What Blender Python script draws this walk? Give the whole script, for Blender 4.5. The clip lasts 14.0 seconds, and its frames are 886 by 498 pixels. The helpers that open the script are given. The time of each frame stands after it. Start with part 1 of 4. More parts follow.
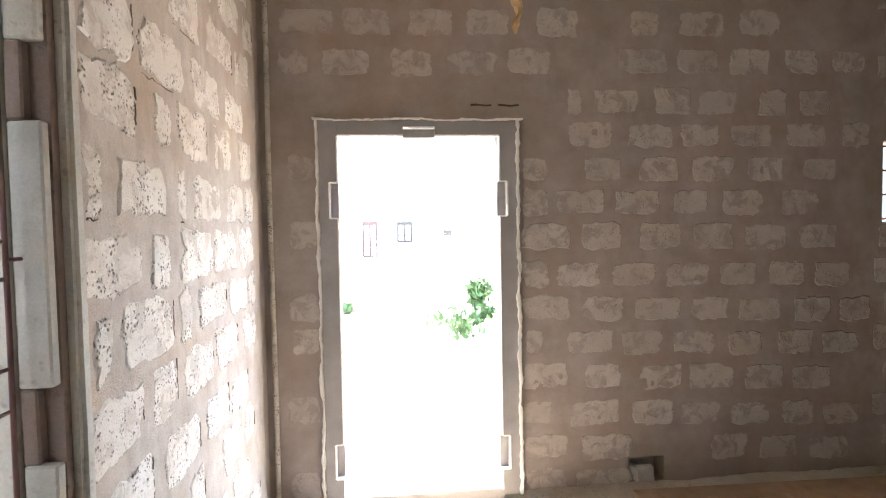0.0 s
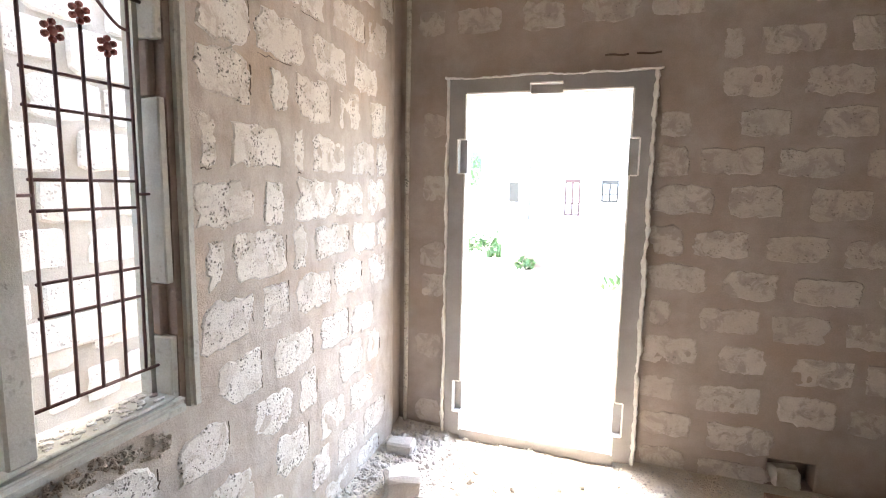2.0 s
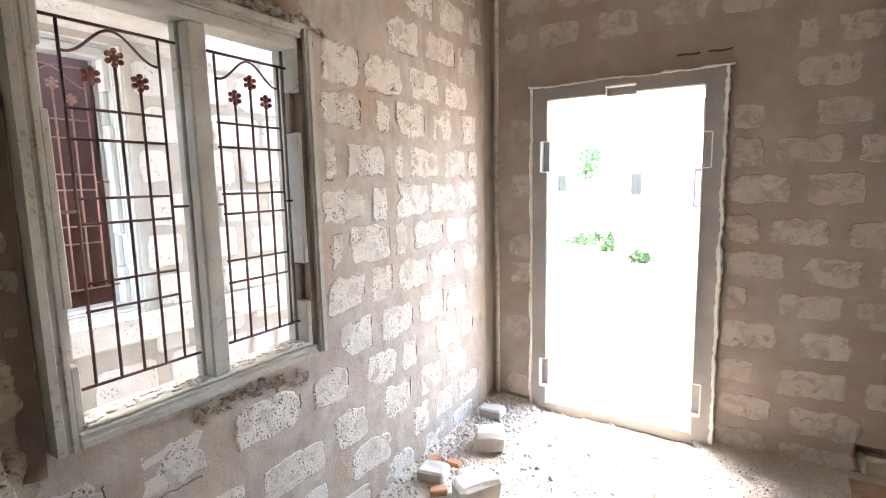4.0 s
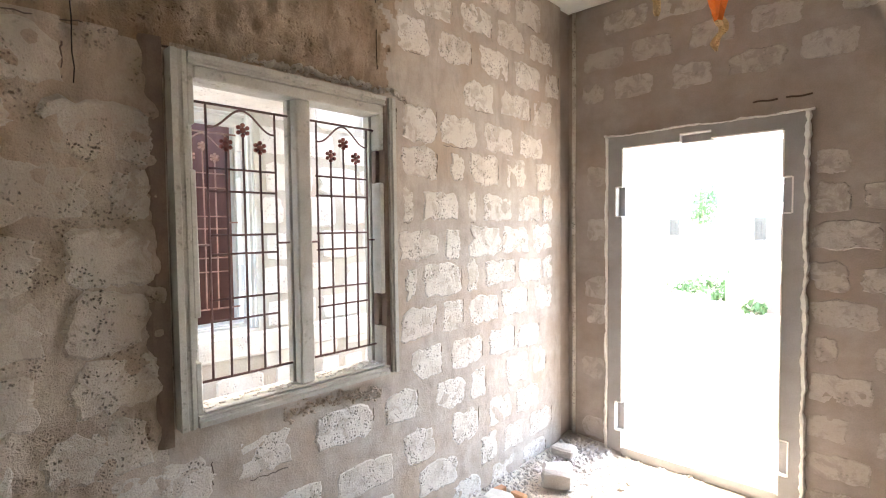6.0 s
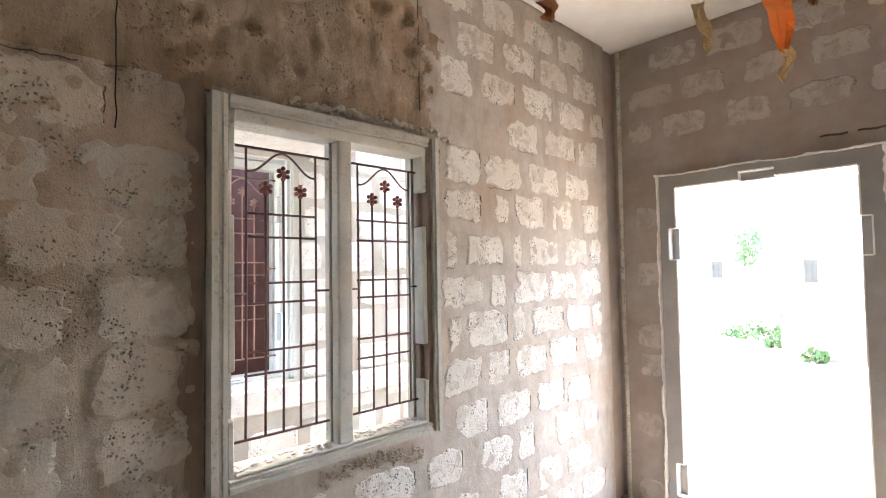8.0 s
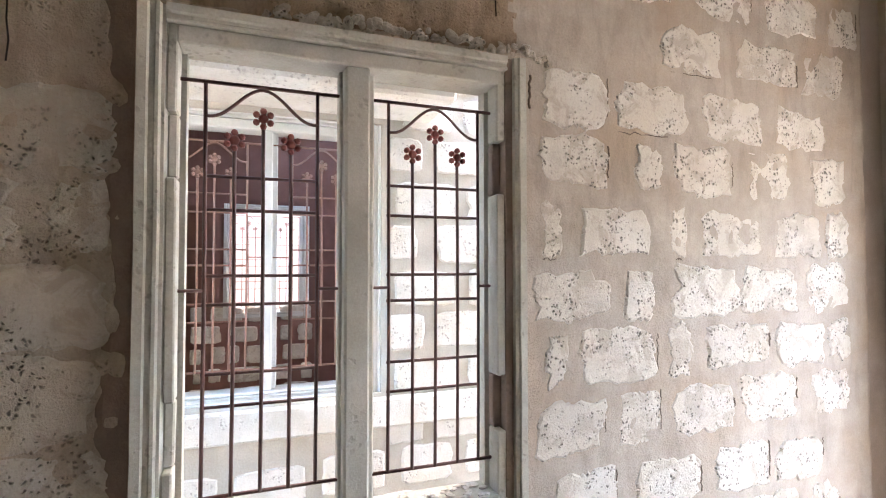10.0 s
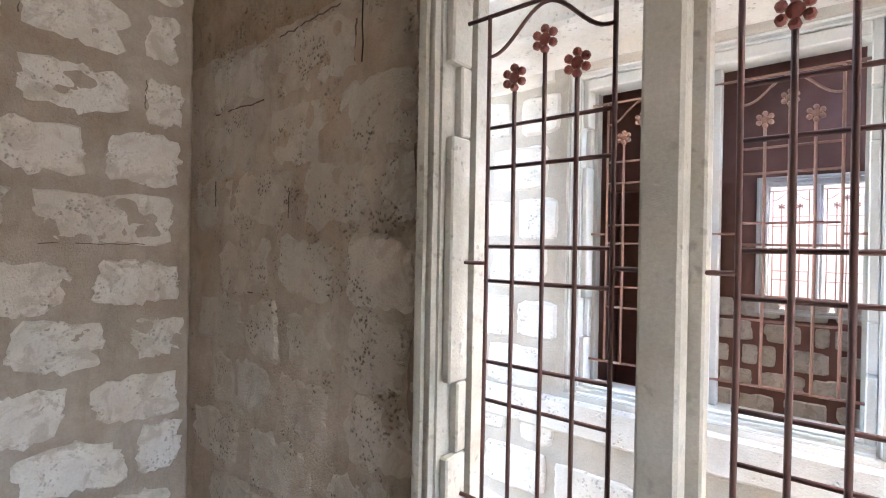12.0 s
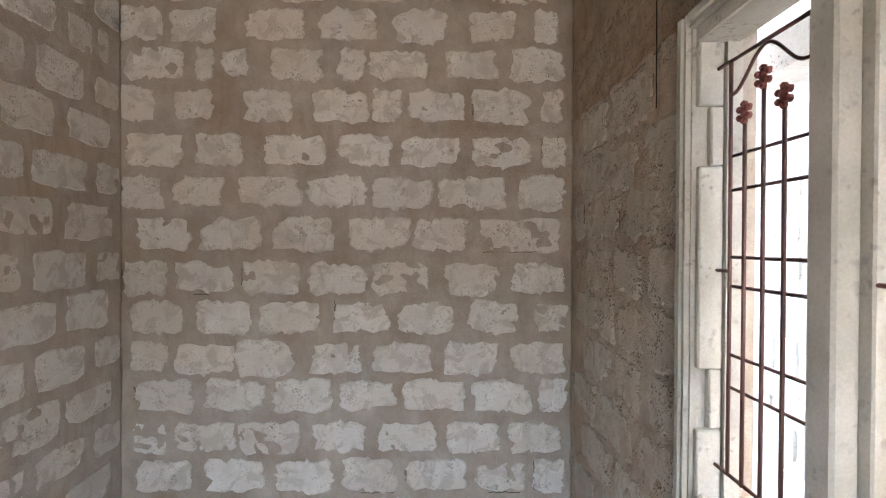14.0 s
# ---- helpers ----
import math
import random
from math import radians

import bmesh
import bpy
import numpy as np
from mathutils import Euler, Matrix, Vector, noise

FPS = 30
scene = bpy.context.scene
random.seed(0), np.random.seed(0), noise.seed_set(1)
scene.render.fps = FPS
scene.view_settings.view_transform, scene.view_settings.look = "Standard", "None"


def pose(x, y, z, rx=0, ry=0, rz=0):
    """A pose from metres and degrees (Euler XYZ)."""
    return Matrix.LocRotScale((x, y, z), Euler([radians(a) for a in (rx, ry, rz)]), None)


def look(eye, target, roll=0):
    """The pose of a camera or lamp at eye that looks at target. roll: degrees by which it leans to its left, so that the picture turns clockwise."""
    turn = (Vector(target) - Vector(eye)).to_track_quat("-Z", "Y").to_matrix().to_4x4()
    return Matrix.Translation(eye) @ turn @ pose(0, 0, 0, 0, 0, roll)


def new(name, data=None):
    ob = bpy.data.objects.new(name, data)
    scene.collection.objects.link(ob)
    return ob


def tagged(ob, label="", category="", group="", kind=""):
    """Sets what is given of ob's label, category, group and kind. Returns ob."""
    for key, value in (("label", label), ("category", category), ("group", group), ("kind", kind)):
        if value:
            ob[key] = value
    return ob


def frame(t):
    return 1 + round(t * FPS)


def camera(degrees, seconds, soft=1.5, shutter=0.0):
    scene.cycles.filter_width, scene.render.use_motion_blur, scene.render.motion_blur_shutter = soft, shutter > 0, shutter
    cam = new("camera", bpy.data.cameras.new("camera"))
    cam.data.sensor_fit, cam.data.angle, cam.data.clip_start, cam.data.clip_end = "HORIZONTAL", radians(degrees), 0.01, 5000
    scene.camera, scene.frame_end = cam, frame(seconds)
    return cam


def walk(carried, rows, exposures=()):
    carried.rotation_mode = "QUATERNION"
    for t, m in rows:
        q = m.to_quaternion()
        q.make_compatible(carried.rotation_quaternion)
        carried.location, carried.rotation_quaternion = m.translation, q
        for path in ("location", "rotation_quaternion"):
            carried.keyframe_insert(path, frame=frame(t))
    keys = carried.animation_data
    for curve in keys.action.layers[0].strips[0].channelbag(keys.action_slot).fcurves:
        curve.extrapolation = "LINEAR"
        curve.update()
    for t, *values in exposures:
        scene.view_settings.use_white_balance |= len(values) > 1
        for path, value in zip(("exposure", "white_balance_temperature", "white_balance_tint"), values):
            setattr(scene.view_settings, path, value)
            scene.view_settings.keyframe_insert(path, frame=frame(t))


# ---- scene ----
cam = camera(82.5, 14.0, soft=1.1)
METRES, EYE, TILT, LEAN, TURN = 4.0, 1.53, 0.0, 0.0, -5.7
EXPOSURES = [(0.0, 5.6, 6950, 10), (3.0, 5.55, 6850, 10), (6.5, 5.7, 7100, 10), (9.5, 5.55, 6800, 10), (10.5, 5.4, 6700, 10), (11.0, 5.2, 6500, 10), (11.6, 5.5, 6650, 10), (12.0, 5.4, 6750, 10), (12.6, 5.05, 6800, 10), (14.0, 5.22, 6850, 10)]
ROWS = [
    (0.0, 0.0, 0.0, 0.0, -0.04, -2.24, 0.98),
    (0.5, 0.018, 0.0263, -0.005, 3.88, -5.18, -0.11),
    (1.0, 0.0347, 0.0292, -0.0018, 7.21, -6.22, -0.99),
    (1.5, 0.0877, 0.0161, -0.0042, 15.78, -6.83, -0.91),
    (2.0, 0.1288, -0.0015, -0.0012, 23.62, -7.11, -1.08),
    (2.5, 0.1503, -0.0234, -0.0015, 29.26, -7.14, -0.27),
    (3.0, 0.18, -0.0497, 0.0018, 32.27, -7.64, 0.8),
    (3.5, 0.2033, -0.0642, 0.0042, 34.36, -7.87, 1.24),
    (6.0, 0.3029, -0.0892, 0.004, 48.97, -2.56, 0.61),
    (6.5, 0.3076, -0.0896, 0.0089, 50.01, 0.56, 0.74),
    (7.0, 0.3079, -0.0892, 0.01, 51.19, 1.97, 0.86),
    (9.5, 0.1673, 0.0441, 0.0007, 61.68, 1.44, 0.21),
    (10.0, 0.149, 0.1162, 0.0051, 75.49, 1.74, 0.04),
    (10.5, 0.1051, 0.1432, -0.0016, 86.85, 1.49, -0.54),
    (11.0, 0.0749, 0.1732, 0.0002, 99.77, 0.68, -1.36),
    (11.3, 0.06757, 0.2064, 0.00044, 113.8, 0.1587, -2.187),
    (11.5, 0.0601, 0.2244, 0.0001, 121.4, -0.42, -2.46),
    (11.7, 0.04284, 0.228, -0.001078, 125.4, -1.065, -2.023),
    (12.0, 0.0135, 0.2272, -0.0029, 136.31, -0.18, -1.06),
    (12.3, -0.004296, 0.2387, -0.002547, 147.2, 0.494, -0.8711),
    (12.5, -0.0141, 0.2513, -0.002, 153.68, 0.57, -0.85),
    (12.7, -0.02476, 0.2706, -0.001794, 162.1, 0.271, -0.7951),
    (13.0, -0.0372, 0.3029, -0.0011, 170.21, -0.64, -0.72),
    (13.5, -0.0374, 0.3402, 0.003, 177.61, -0.78, -0.53),
    (14.0, -0.0371, 0.376, 0.0055, 185.07, -0.61, -0.24),
]
walk(cam, [(t, pose(0, 0, EYE, TILT, LEAN, TURN) @ pose(METRES * x, METRES * y, METRES * z, 90 + pitch, roll, yaw)) for t, x, y, z, yaw, pitch, roll in ROWS],
     exposures=EXPOSURES)

# ---- world, sun, exposure ----
world = bpy.data.worlds.new("sky")
world.use_nodes = True
scene.world = world
_wn = world.node_tree.nodes
_sky = _wn.new("ShaderNodeTexSky")
_sky.sky_type = 'NISHITA'
_sky.sun_disc = False
_sky.sun_elevation = radians(65)
_sky.sun_rotation = radians(-17)
_sky.dust_density = 2.0
world.node_tree.links.new(_sky.outputs[0], _wn["Background"].inputs[0])
_wn["Background"].inputs[1].default_value = 0.15
sun = new("sun", bpy.data.lights.new("sun", 'SUN'))
sun.data.energy = 0.7
sun.data.angle = radians(28)
sun.data.color = (1.0, 0.93, 0.83)
sun.matrix_basis = look((-1.2, 4.0, 9.0), (0, 0, 0))


# ---- materials ----
def mat(name, base, rough=0.9, metal=0.0):
    m = bpy.data.materials.new(name)
    m.use_nodes = True
    b = m.node_tree.nodes["Principled BSDF"]
    b.inputs["Base Color"].default_value = (*base, 1)
    b.inputs["Roughness"].default_value = rough
    b.inputs["Metallic"].default_value = metal
    return m


def nd(m, kind, **inputs):
    n = m.node_tree.nodes.new(kind)
    for k, v in inputs.items():
        n.inputs[k].default_value = v
    return n


def ln(m, a, b):
    m.node_tree.links.new(a, b)


def ramp(m, fac, stops):
    r = nd(m, "ShaderNodeValToRGB")
    while len(r.color_ramp.elements) < len(stops):
        r.color_ramp.elements.new(0.5)
    for e, (p, c) in zip(r.color_ramp.elements, stops):
        e.position = p
        e.color = (*c, 1) if not isinstance(c, (int, float)) else (c, c, c, 1)
    ln(m, fac, r.inputs[0])
    return r.outputs[0]


def mixc(m, fac, a, b, mode='MIX'):
    n = nd(m, "ShaderNodeMix")
    n.data_type = 'RGBA'
    n.blend_type = mode
    for sock, v in ((n.inputs[0], fac), (n.inputs[6], a), (n.inputs[7], b)):
        if isinstance(v, (int, float)):
            sock.default_value = v
        elif isinstance(v, tuple):
            sock.default_value = (*v, 1)
        else:
            ln(m, v, sock)
    return n.outputs[2]


def grainy(name, dark, light, stain, scale=6.0, pits=0.0, bump=0.5, rough=0.92, island=0.0, pit_scale=55.0, dist=0.01, streak=0.0, cover=0.46, smear=None):
    """Mineral or painted surface: broad blotches, stains, fine grain, optional open pores with shade painted in,
    relief.
    """
    m = mat(name, light, rough)
    b = m.node_tree.nodes["Principled BSDF"]
    geo = nd(m, "ShaderNodeNewGeometry")
    pos = geo.outputs["Position"]
    n1 = nd(m, "ShaderNodeTexNoise", Scale=scale, Detail=8.0, Roughness=0.62)
    n2 = nd(m, "ShaderNodeTexNoise", Scale=scale * 0.28, Detail=5.0, Roughness=0.6)
    n3 = nd(m, "ShaderNodeTexNoise", Scale=140.0, Detail=4.0, Roughness=0.7)
    for n in (n1, n2, n3):
        ln(m, pos, n.inputs["Vector"])
    col = mixc(m, ramp(m, n1.outputs[0], [(0.3, 0.0), (0.7, 1.0)]), dark, light)
    col = mixc(m, ramp(m, n2.outputs[0], [(0.48, 0.0), (0.68, 0.75)]), col, stain)
    col = mixc(m, 0.55, col, ramp(m, n3.outputs[0], [(0.25, 0.42), (0.75, 0.62)]), 'OVERLAY')
    if island:
        oi = nd(m, "ShaderNodeObjectInfo")
        col = mixc(m, island, col, ramp(m, oi.outputs["Random"], [(0.0, 0.25), (1.0, 0.72)]), 'OVERLAY')
    # Dark stain streaks that stand in for the relief's weak shading.
    if streak:
        mp = nd(m, "ShaderNodeMapping", Scale=(16.0, 16.0, 4.0))
        ln(m, pos, mp.inputs["Vector"])
        n4 = nd(m, "ShaderNodeTexNoise", Scale=1.0, Detail=6.0, Roughness=0.65, Distortion=0.8)
        ln(m, mp.outputs[0], n4.inputs["Vector"])
        sk = nd(m, "ShaderNodeMath")
        sk.operation = 'MULTIPLY'
        sk.inputs[1].default_value = streak
        ln(m, ramp(m, n4.outputs[0], [(0.50, 0.0), (0.62, 1.0)]), sk.inputs[0])
        col = mixc(m, sk.outputs[0], col, tuple(c * 0.5 for c in dark))
    if smear:
        n6 = nd(m, "ShaderNodeTexNoise", Scale=11.0, Detail=7.0, Roughness=0.68, Distortion=0.6)
        ln(m, pos, n6.inputs["Vector"])
        col = mixc(m, ramp(m, n6.outputs[0], [(0.50, 0.0), (0.58, 0.9)]), col, smear)
        own = nd(m, "ShaderNodeObjectInfo")
        col = mixc(m, ramp(m, own.outputs["Random"], [(0.5, 0.0), (1.0, 0.55)]), col, smear)
    n5 = nd(m, "ShaderNodeTexNoise", Scale=38.0, Detail=5.0, Roughness=0.6)
    ln(m, pos, n5.inputs["Vector"])
    height = mixc(m, 0.3, mixc(m, 0.45, n1.outputs[0], n5.outputs[0]), n3.outputs[0])
    if pits:
        v = nd(m, "ShaderNodeTexVoronoi", Scale=pit_scale, Randomness=1.0)
        warp = nd(m, "ShaderNodeTexNoise", Scale=45.0, Detail=3.0)
        ln(m, pos, warp.inputs["Vector"])
        shift = nd(m, "ShaderNodeVectorMath")
        shift.operation = 'MULTIPLY_ADD'
        shift.inputs[1].default_value = (0.022, 0.022, 0.022)
        ln(m, warp.outputs["Color"], shift.inputs[0])
        ln(m, pos, shift.inputs[2])
        ln(m, shift.outputs[0], v.inputs["Vector"])
        mask = nd(m, "ShaderNodeTexNoise", Scale=9.0, Detail=3.0)
        ln(m, pos, mask.inputs["Vector"])
        hole = nd(m, "ShaderNodeMath")
        hole.operation = 'MULTIPLY'
        vary = nd(m, "ShaderNodeTexNoise", Scale=24.0, Detail=2.0)
        ln(m, pos, vary.inputs["Vector"])
        wide = nd(m, "ShaderNodeMath")
        wide.operation = 'MULTIPLY'
        ln(m, v.outputs["Distance"], wide.inputs[0])
        ln(m, ramp(m, vary.outputs[0], [(0.38, 0.55), (0.62, 1.0)]), wide.inputs[1])
        ln(m, ramp(m, wide.outputs[0], [(0.10, 1.0), (0.27, 0.0)]), hole.inputs[0])
        ln(m, ramp(m, mask.outputs[0], [(cover, 0.0), (cover + 0.14, 1.0)]), hole.inputs[1])
        k = nd(m, "ShaderNodeMath")
        k.operation = 'MULTIPLY'
        k.inputs[1].default_value = pits
        ln(m, hole.outputs[0], k.inputs[0])
        # Pore hollows sink in the bump, and their shade darkens the colour.
        col = mixc(m, k.outputs[0], col, tuple(c * 0.22 for c in dark))
        height = mixc(m, hole.outputs[0], height, (0.0, 0.0, 0.0))
    bp = nd(m, "ShaderNodeBump", Strength=bump, Distance=dist)
    ln(m, height, bp.inputs["Height"])
    ln(m, bp.outputs[0], b.inputs["Normal"])
    ln(m, col, b.inputs["Base Color"])
    return m


M_MORTAR = grainy("mortar", (0.31, 0.258, 0.208), (0.43, 0.375, 0.315), (0.36, 0.27, 0.19), 7, bump=0.8, dist=0.012, streak=0.2)
# Doorway wall's mortar and blocks: darker copies that carry its shade in colour.
M_MORTAR_N = grainy("mortar_grey_shaded", (0.27, 0.222, 0.188), (0.37, 0.318, 0.278), (0.31, 0.235, 0.185), 6, bump=0.35)
M_SMEAR = grainy("smeared_plaster", (0.33, 0.262, 0.20), (0.47, 0.392, 0.312), (0.34, 0.238, 0.165), 6, pits=0.6, bump=0.9, pit_scale=75, dist=0.035, streak=0.25)
M_LINTEL = grainy("brown_lintel_render", (0.25, 0.175, 0.115), (0.38, 0.288, 0.205), (0.26, 0.165, 0.098), 7, pits=0.45, bump=1.0, pit_scale=60, dist=0.035, streak=0.35)
M_MORTAR_S = grainy("mortar_dark", (0.28, 0.23, 0.182), (0.40, 0.344, 0.284), (0.25, 0.188, 0.132), 7, bump=0.8, dist=0.02, streak=0.15)
M_BLOCK = grainy("block_porous", (0.50, 0.46, 0.40), (0.66, 0.62, 0.56), (0.52, 0.46, 0.38), 9, pits=0.9, bump=1.0, island=0.3, pit_scale=75, cover=0.40, smear=(0.42, 0.365, 0.305))
M_BLOCK_N = grainy("block_grey_shaded", (0.41, 0.355, 0.312), (0.52, 0.462, 0.412), (0.41, 0.342, 0.288), 8, bump=0.45, island=0.18, pits=0.25, smear=(0.33, 0.28, 0.243))
M_BLOCK_S = grainy("block_pale", (0.50, 0.46, 0.41), (0.66, 0.63, 0.58), (0.52, 0.45, 0.37), 9, pits=0.4, bump=0.8, island=0.3, pit_scale=70, smear=(0.43, 0.38, 0.325))
M_FAINT = grainy("block_smeared", (0.42, 0.37, 0.305), (0.55, 0.50, 0.43), (0.41, 0.335, 0.255), 7, pits=0.9, bump=1.0, island=0.3, pit_scale=75, dist=0.025, streak=0.15, smear=(0.40, 0.33, 0.262))
M_CEIL = grainy("slab_soffit", (0.60, 0.57, 0.52), (0.74, 0.71, 0.66), (0.58, 0.53, 0.46), 2.5, bump=0.25)
M_FLOOR = grainy("dusty_screed", (0.46, 0.40, 0.33), (0.62, 0.56, 0.48), (0.50, 0.41, 0.31), 9, bump=1.0, dist=0.03, pits=0.35, pit_scale=60)
M_RUBBLE = grainy("rubble", (0.42, 0.385, 0.34), (0.58, 0.55, 0.50), (0.48, 0.41, 0.34), 14, bump=0.8, island=0.3)
M_FRAME = grainy("cast_frame", (0.34, 0.322, 0.275), (0.45, 0.43, 0.38), (0.34, 0.305, 0.245), 8, pits=0.3, bump=0.35, pit_scale=45)
M_DFRAME = grainy("cast_door_frame", (0.25, 0.235, 0.225), (0.33, 0.315, 0.305), (0.26, 0.24, 0.22), 6, bump=0.3)
M_FILL_ARRIS = grainy("white_filler_and_arris", (0.72, 0.69, 0.64), (0.84, 0.82, 0.78), (0.7, 0.66, 0.6), 20, bump=0.6)
M_IRON = grainy("oxide_iron", (0.06, 0.022, 0.018), (0.105, 0.036, 0.03), (0.12, 0.06, 0.045), 25, bump=0.2, rough=0.55)
M_FLOWER = grainy("oxide_flower", (0.14, 0.032, 0.026), (0.23, 0.055, 0.042), (0.2, 0.08, 0.06), 25, bump=0.2, rough=0.55)
# Paler copy of the oxide iron: daylight on the bars is in its colour.
M_FARIRON = grainy("sunlit_iron", (0.28, 0.15, 0.12), (0.38, 0.22, 0.18), (0.3, 0.2, 0.16), 25, bump=0.2, rough=0.6)
M_FARWALL = grainy("outside_block", (0.50, 0.49, 0.46), (0.66, 0.65, 0.62), (0.52, 0.47, 0.40), 6, pits=0.4, bump=0.8)
M_FARMORT = grainy("outside_mortar", (0.36, 0.34, 0.30), (0.48, 0.46, 0.42), (0.40, 0.35, 0.29), 6, bump=0.7)
M_PALE = grainy("pale_paint", (0.58, 0.60, 0.60), (0.70, 0.72, 0.72), (0.56, 0.56, 0.53), 6, bump=0.25)
M_EARTH = grainy("sandy_ground", (0.42, 0.37, 0.31), (0.52, 0.47, 0.41), (0.45, 0.38, 0.30), 1.2, bump=0.8, dist=0.03)
M_HOUSE = grainy("house_paint", (0.72, 0.70, 0.66), (0.80, 0.79, 0.76), (0.70, 0.67, 0.62), 0.8, bump=0.2)
M_WOODRED = grainy("red_wood", (0.03, 0.007, 0.005), (0.04, 0.010, 0.007), (0.035, 0.010, 0.008), 9, bump=0.3, rough=0.6)
M_DARK = grainy("dark_glass", (0.006, 0.007, 0.008), (0.011, 0.012, 0.014), (0.01, 0.01, 0.01), 3, bump=0.0, rough=0.2)
M_TIMBER = grainy("raw_timber", (0.32, 0.21, 0.14), (0.44, 0.31, 0.22), (0.32, 0.22, 0.15), 12, bump=0.4)
M_ORANGE = grainy("orange_plastic", (0.62, 0.17, 0.03), (0.78, 0.25, 0.05), (0.7, 0.3, 0.1), 20, bump=0.3, rough=0.5)
M_TAN = grainy("tan_paper", (0.55, 0.40, 0.22), (0.68, 0.52, 0.32), (0.5, 0.34, 0.18), 20, bump=0.3)
M_RUST = grainy("brown_paper", (0.38, 0.18, 0.09), (0.48, 0.25, 0.13), (0.4, 0.2, 0.1), 20, bump=0.3)
M_LEAF = grainy("leaf", (0.018, 0.05, 0.008), (0.035, 0.085, 0.015), (0.03, 0.06, 0.014), 8, bump=0.2, rough=0.7)
M_BARK = grainy("bark", (0.12, 0.09, 0.06), (0.2, 0.16, 0.11), (0.15, 0.11, 0.08), 12, bump=0.6)
M_HILL = grainy("hill_haze", (0.010, 0.022, 0.021), (0.014, 0.028, 0.027), (0.012, 0.025, 0.024), 0.02, bump=0.0)
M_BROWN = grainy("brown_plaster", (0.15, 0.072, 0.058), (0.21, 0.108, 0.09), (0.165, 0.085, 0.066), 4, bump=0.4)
M_CRACK = grainy("crack_shadow", (0.08, 0.056, 0.04), (0.13, 0.095, 0.07), (0.10, 0.07, 0.05), 30, bump=0.3)
# Dark brown for the frame's shadow strip and the low yard wall.
M_SHADE_LOWWALL = grainy("brown_shadow_and_low_wall", (0.15, 0.105, 0.075), (0.22, 0.16, 0.12), (0.17, 0.11, 0.075), 9, bump=0.8)
M_JAMB = grainy("brown_shade_stain_cast", (0.16, 0.115, 0.09), (0.235, 0.18, 0.15), (0.17, 0.12, 0.09), 7, pits=0.3, bump=0.4, pit_scale=45)


# ---- mesh helpers ----
def obj(name, bm, material, smooth=False):
    me = bpy.data.meshes.new(name)
    bm.normal_update()
    bm.to_mesh(me)
    bm.free()
    if smooth:
        for p in me.polygons:
            p.use_smooth = True
    me.materials.append(material)
    return new(name, me)


def part(name, bm, material, parent, label="", smooth=False):
    ob = obj(name, bm, material, smooth)
    ob.parent = parent
    if label:
        tagged(ob, label)
    return ob


def thing(name, label, category, at=(0, 0, 0), group=""):
    e = new(name)
    e.empty_display_size = 0.1
    e.matrix_basis = pose(*at)
    return tagged(e, label, category, group)


def box(bm, x0, x1, y0, y1, z0, z1):
    vs = [bm.verts.new((x, y, z)) for z in (z0, z1) for y in (y0, y1) for x in (x0, x1)]
    for f in ((0, 2, 3, 1), (4, 5, 7, 6), (0, 1, 5, 4), (2, 6, 7, 3), (0, 4, 6, 2), (1, 3, 7, 5)):
        bm.faces.new([vs[i] for i in f])


def boxes(*dims, bevel=0.0, wobble=0.0):
    bm = bmesh.new()
    for d in dims:
        box(bm, *d)
    if bevel:
        bmesh.ops.bevel(bm, geom=bm.edges[:], offset=bevel, segments=1, affect='EDGES')
    if wobble:
        for v in bm.verts:
            v.co += noise.noise_vector(v.co * 9) * wobble
    return bm


def tube(bm, pts, r, sides=6):
    """A round bar along a line of points."""
    rings = []
    pts = [Vector(p) for p in pts]
    for i, p in enumerate(pts):
        d = (pts[min(i + 1, len(pts) - 1)] - pts[max(i - 1, 0)]).normalized()
        a = d.orthogonal().normalized() if abs(d.x) > 0.9 else d.cross(Vector((1, 0, 0))).normalized()
        c = d.cross(a)
        rings.append([bm.verts.new(p + (a * math.cos(t) + c * math.sin(t)) * r)
                      for t in (2 * math.pi * k / sides for k in range(sides))])
    for q0, q1 in zip(rings, rings[1:]):
        for k in range(sides):
            bm.faces.new((q0[k], q0[(k + 1) % sides], q1[(k + 1) % sides], q1[k]))
    bm.faces.new(rings[0][::-1])
    bm.faces.new(rings[-1])


def inside(u, v, holes):
    return any(a < u < b and c < v < d for a, b, c, d in holes)


def cuts(lo, hi, step, marks):
    """Grid lines from lo to hi, with lines exactly at the marks."""
    out = [lo, hi] + [m for m in marks if lo < m < hi]
    n = int((hi - lo) / step)
    for i in range(1, n):
        c = lo + (hi - lo) * i / n
        if min(abs(c - o) for o in out) > step * 0.45:
            out.append(c)
    return sorted(out)


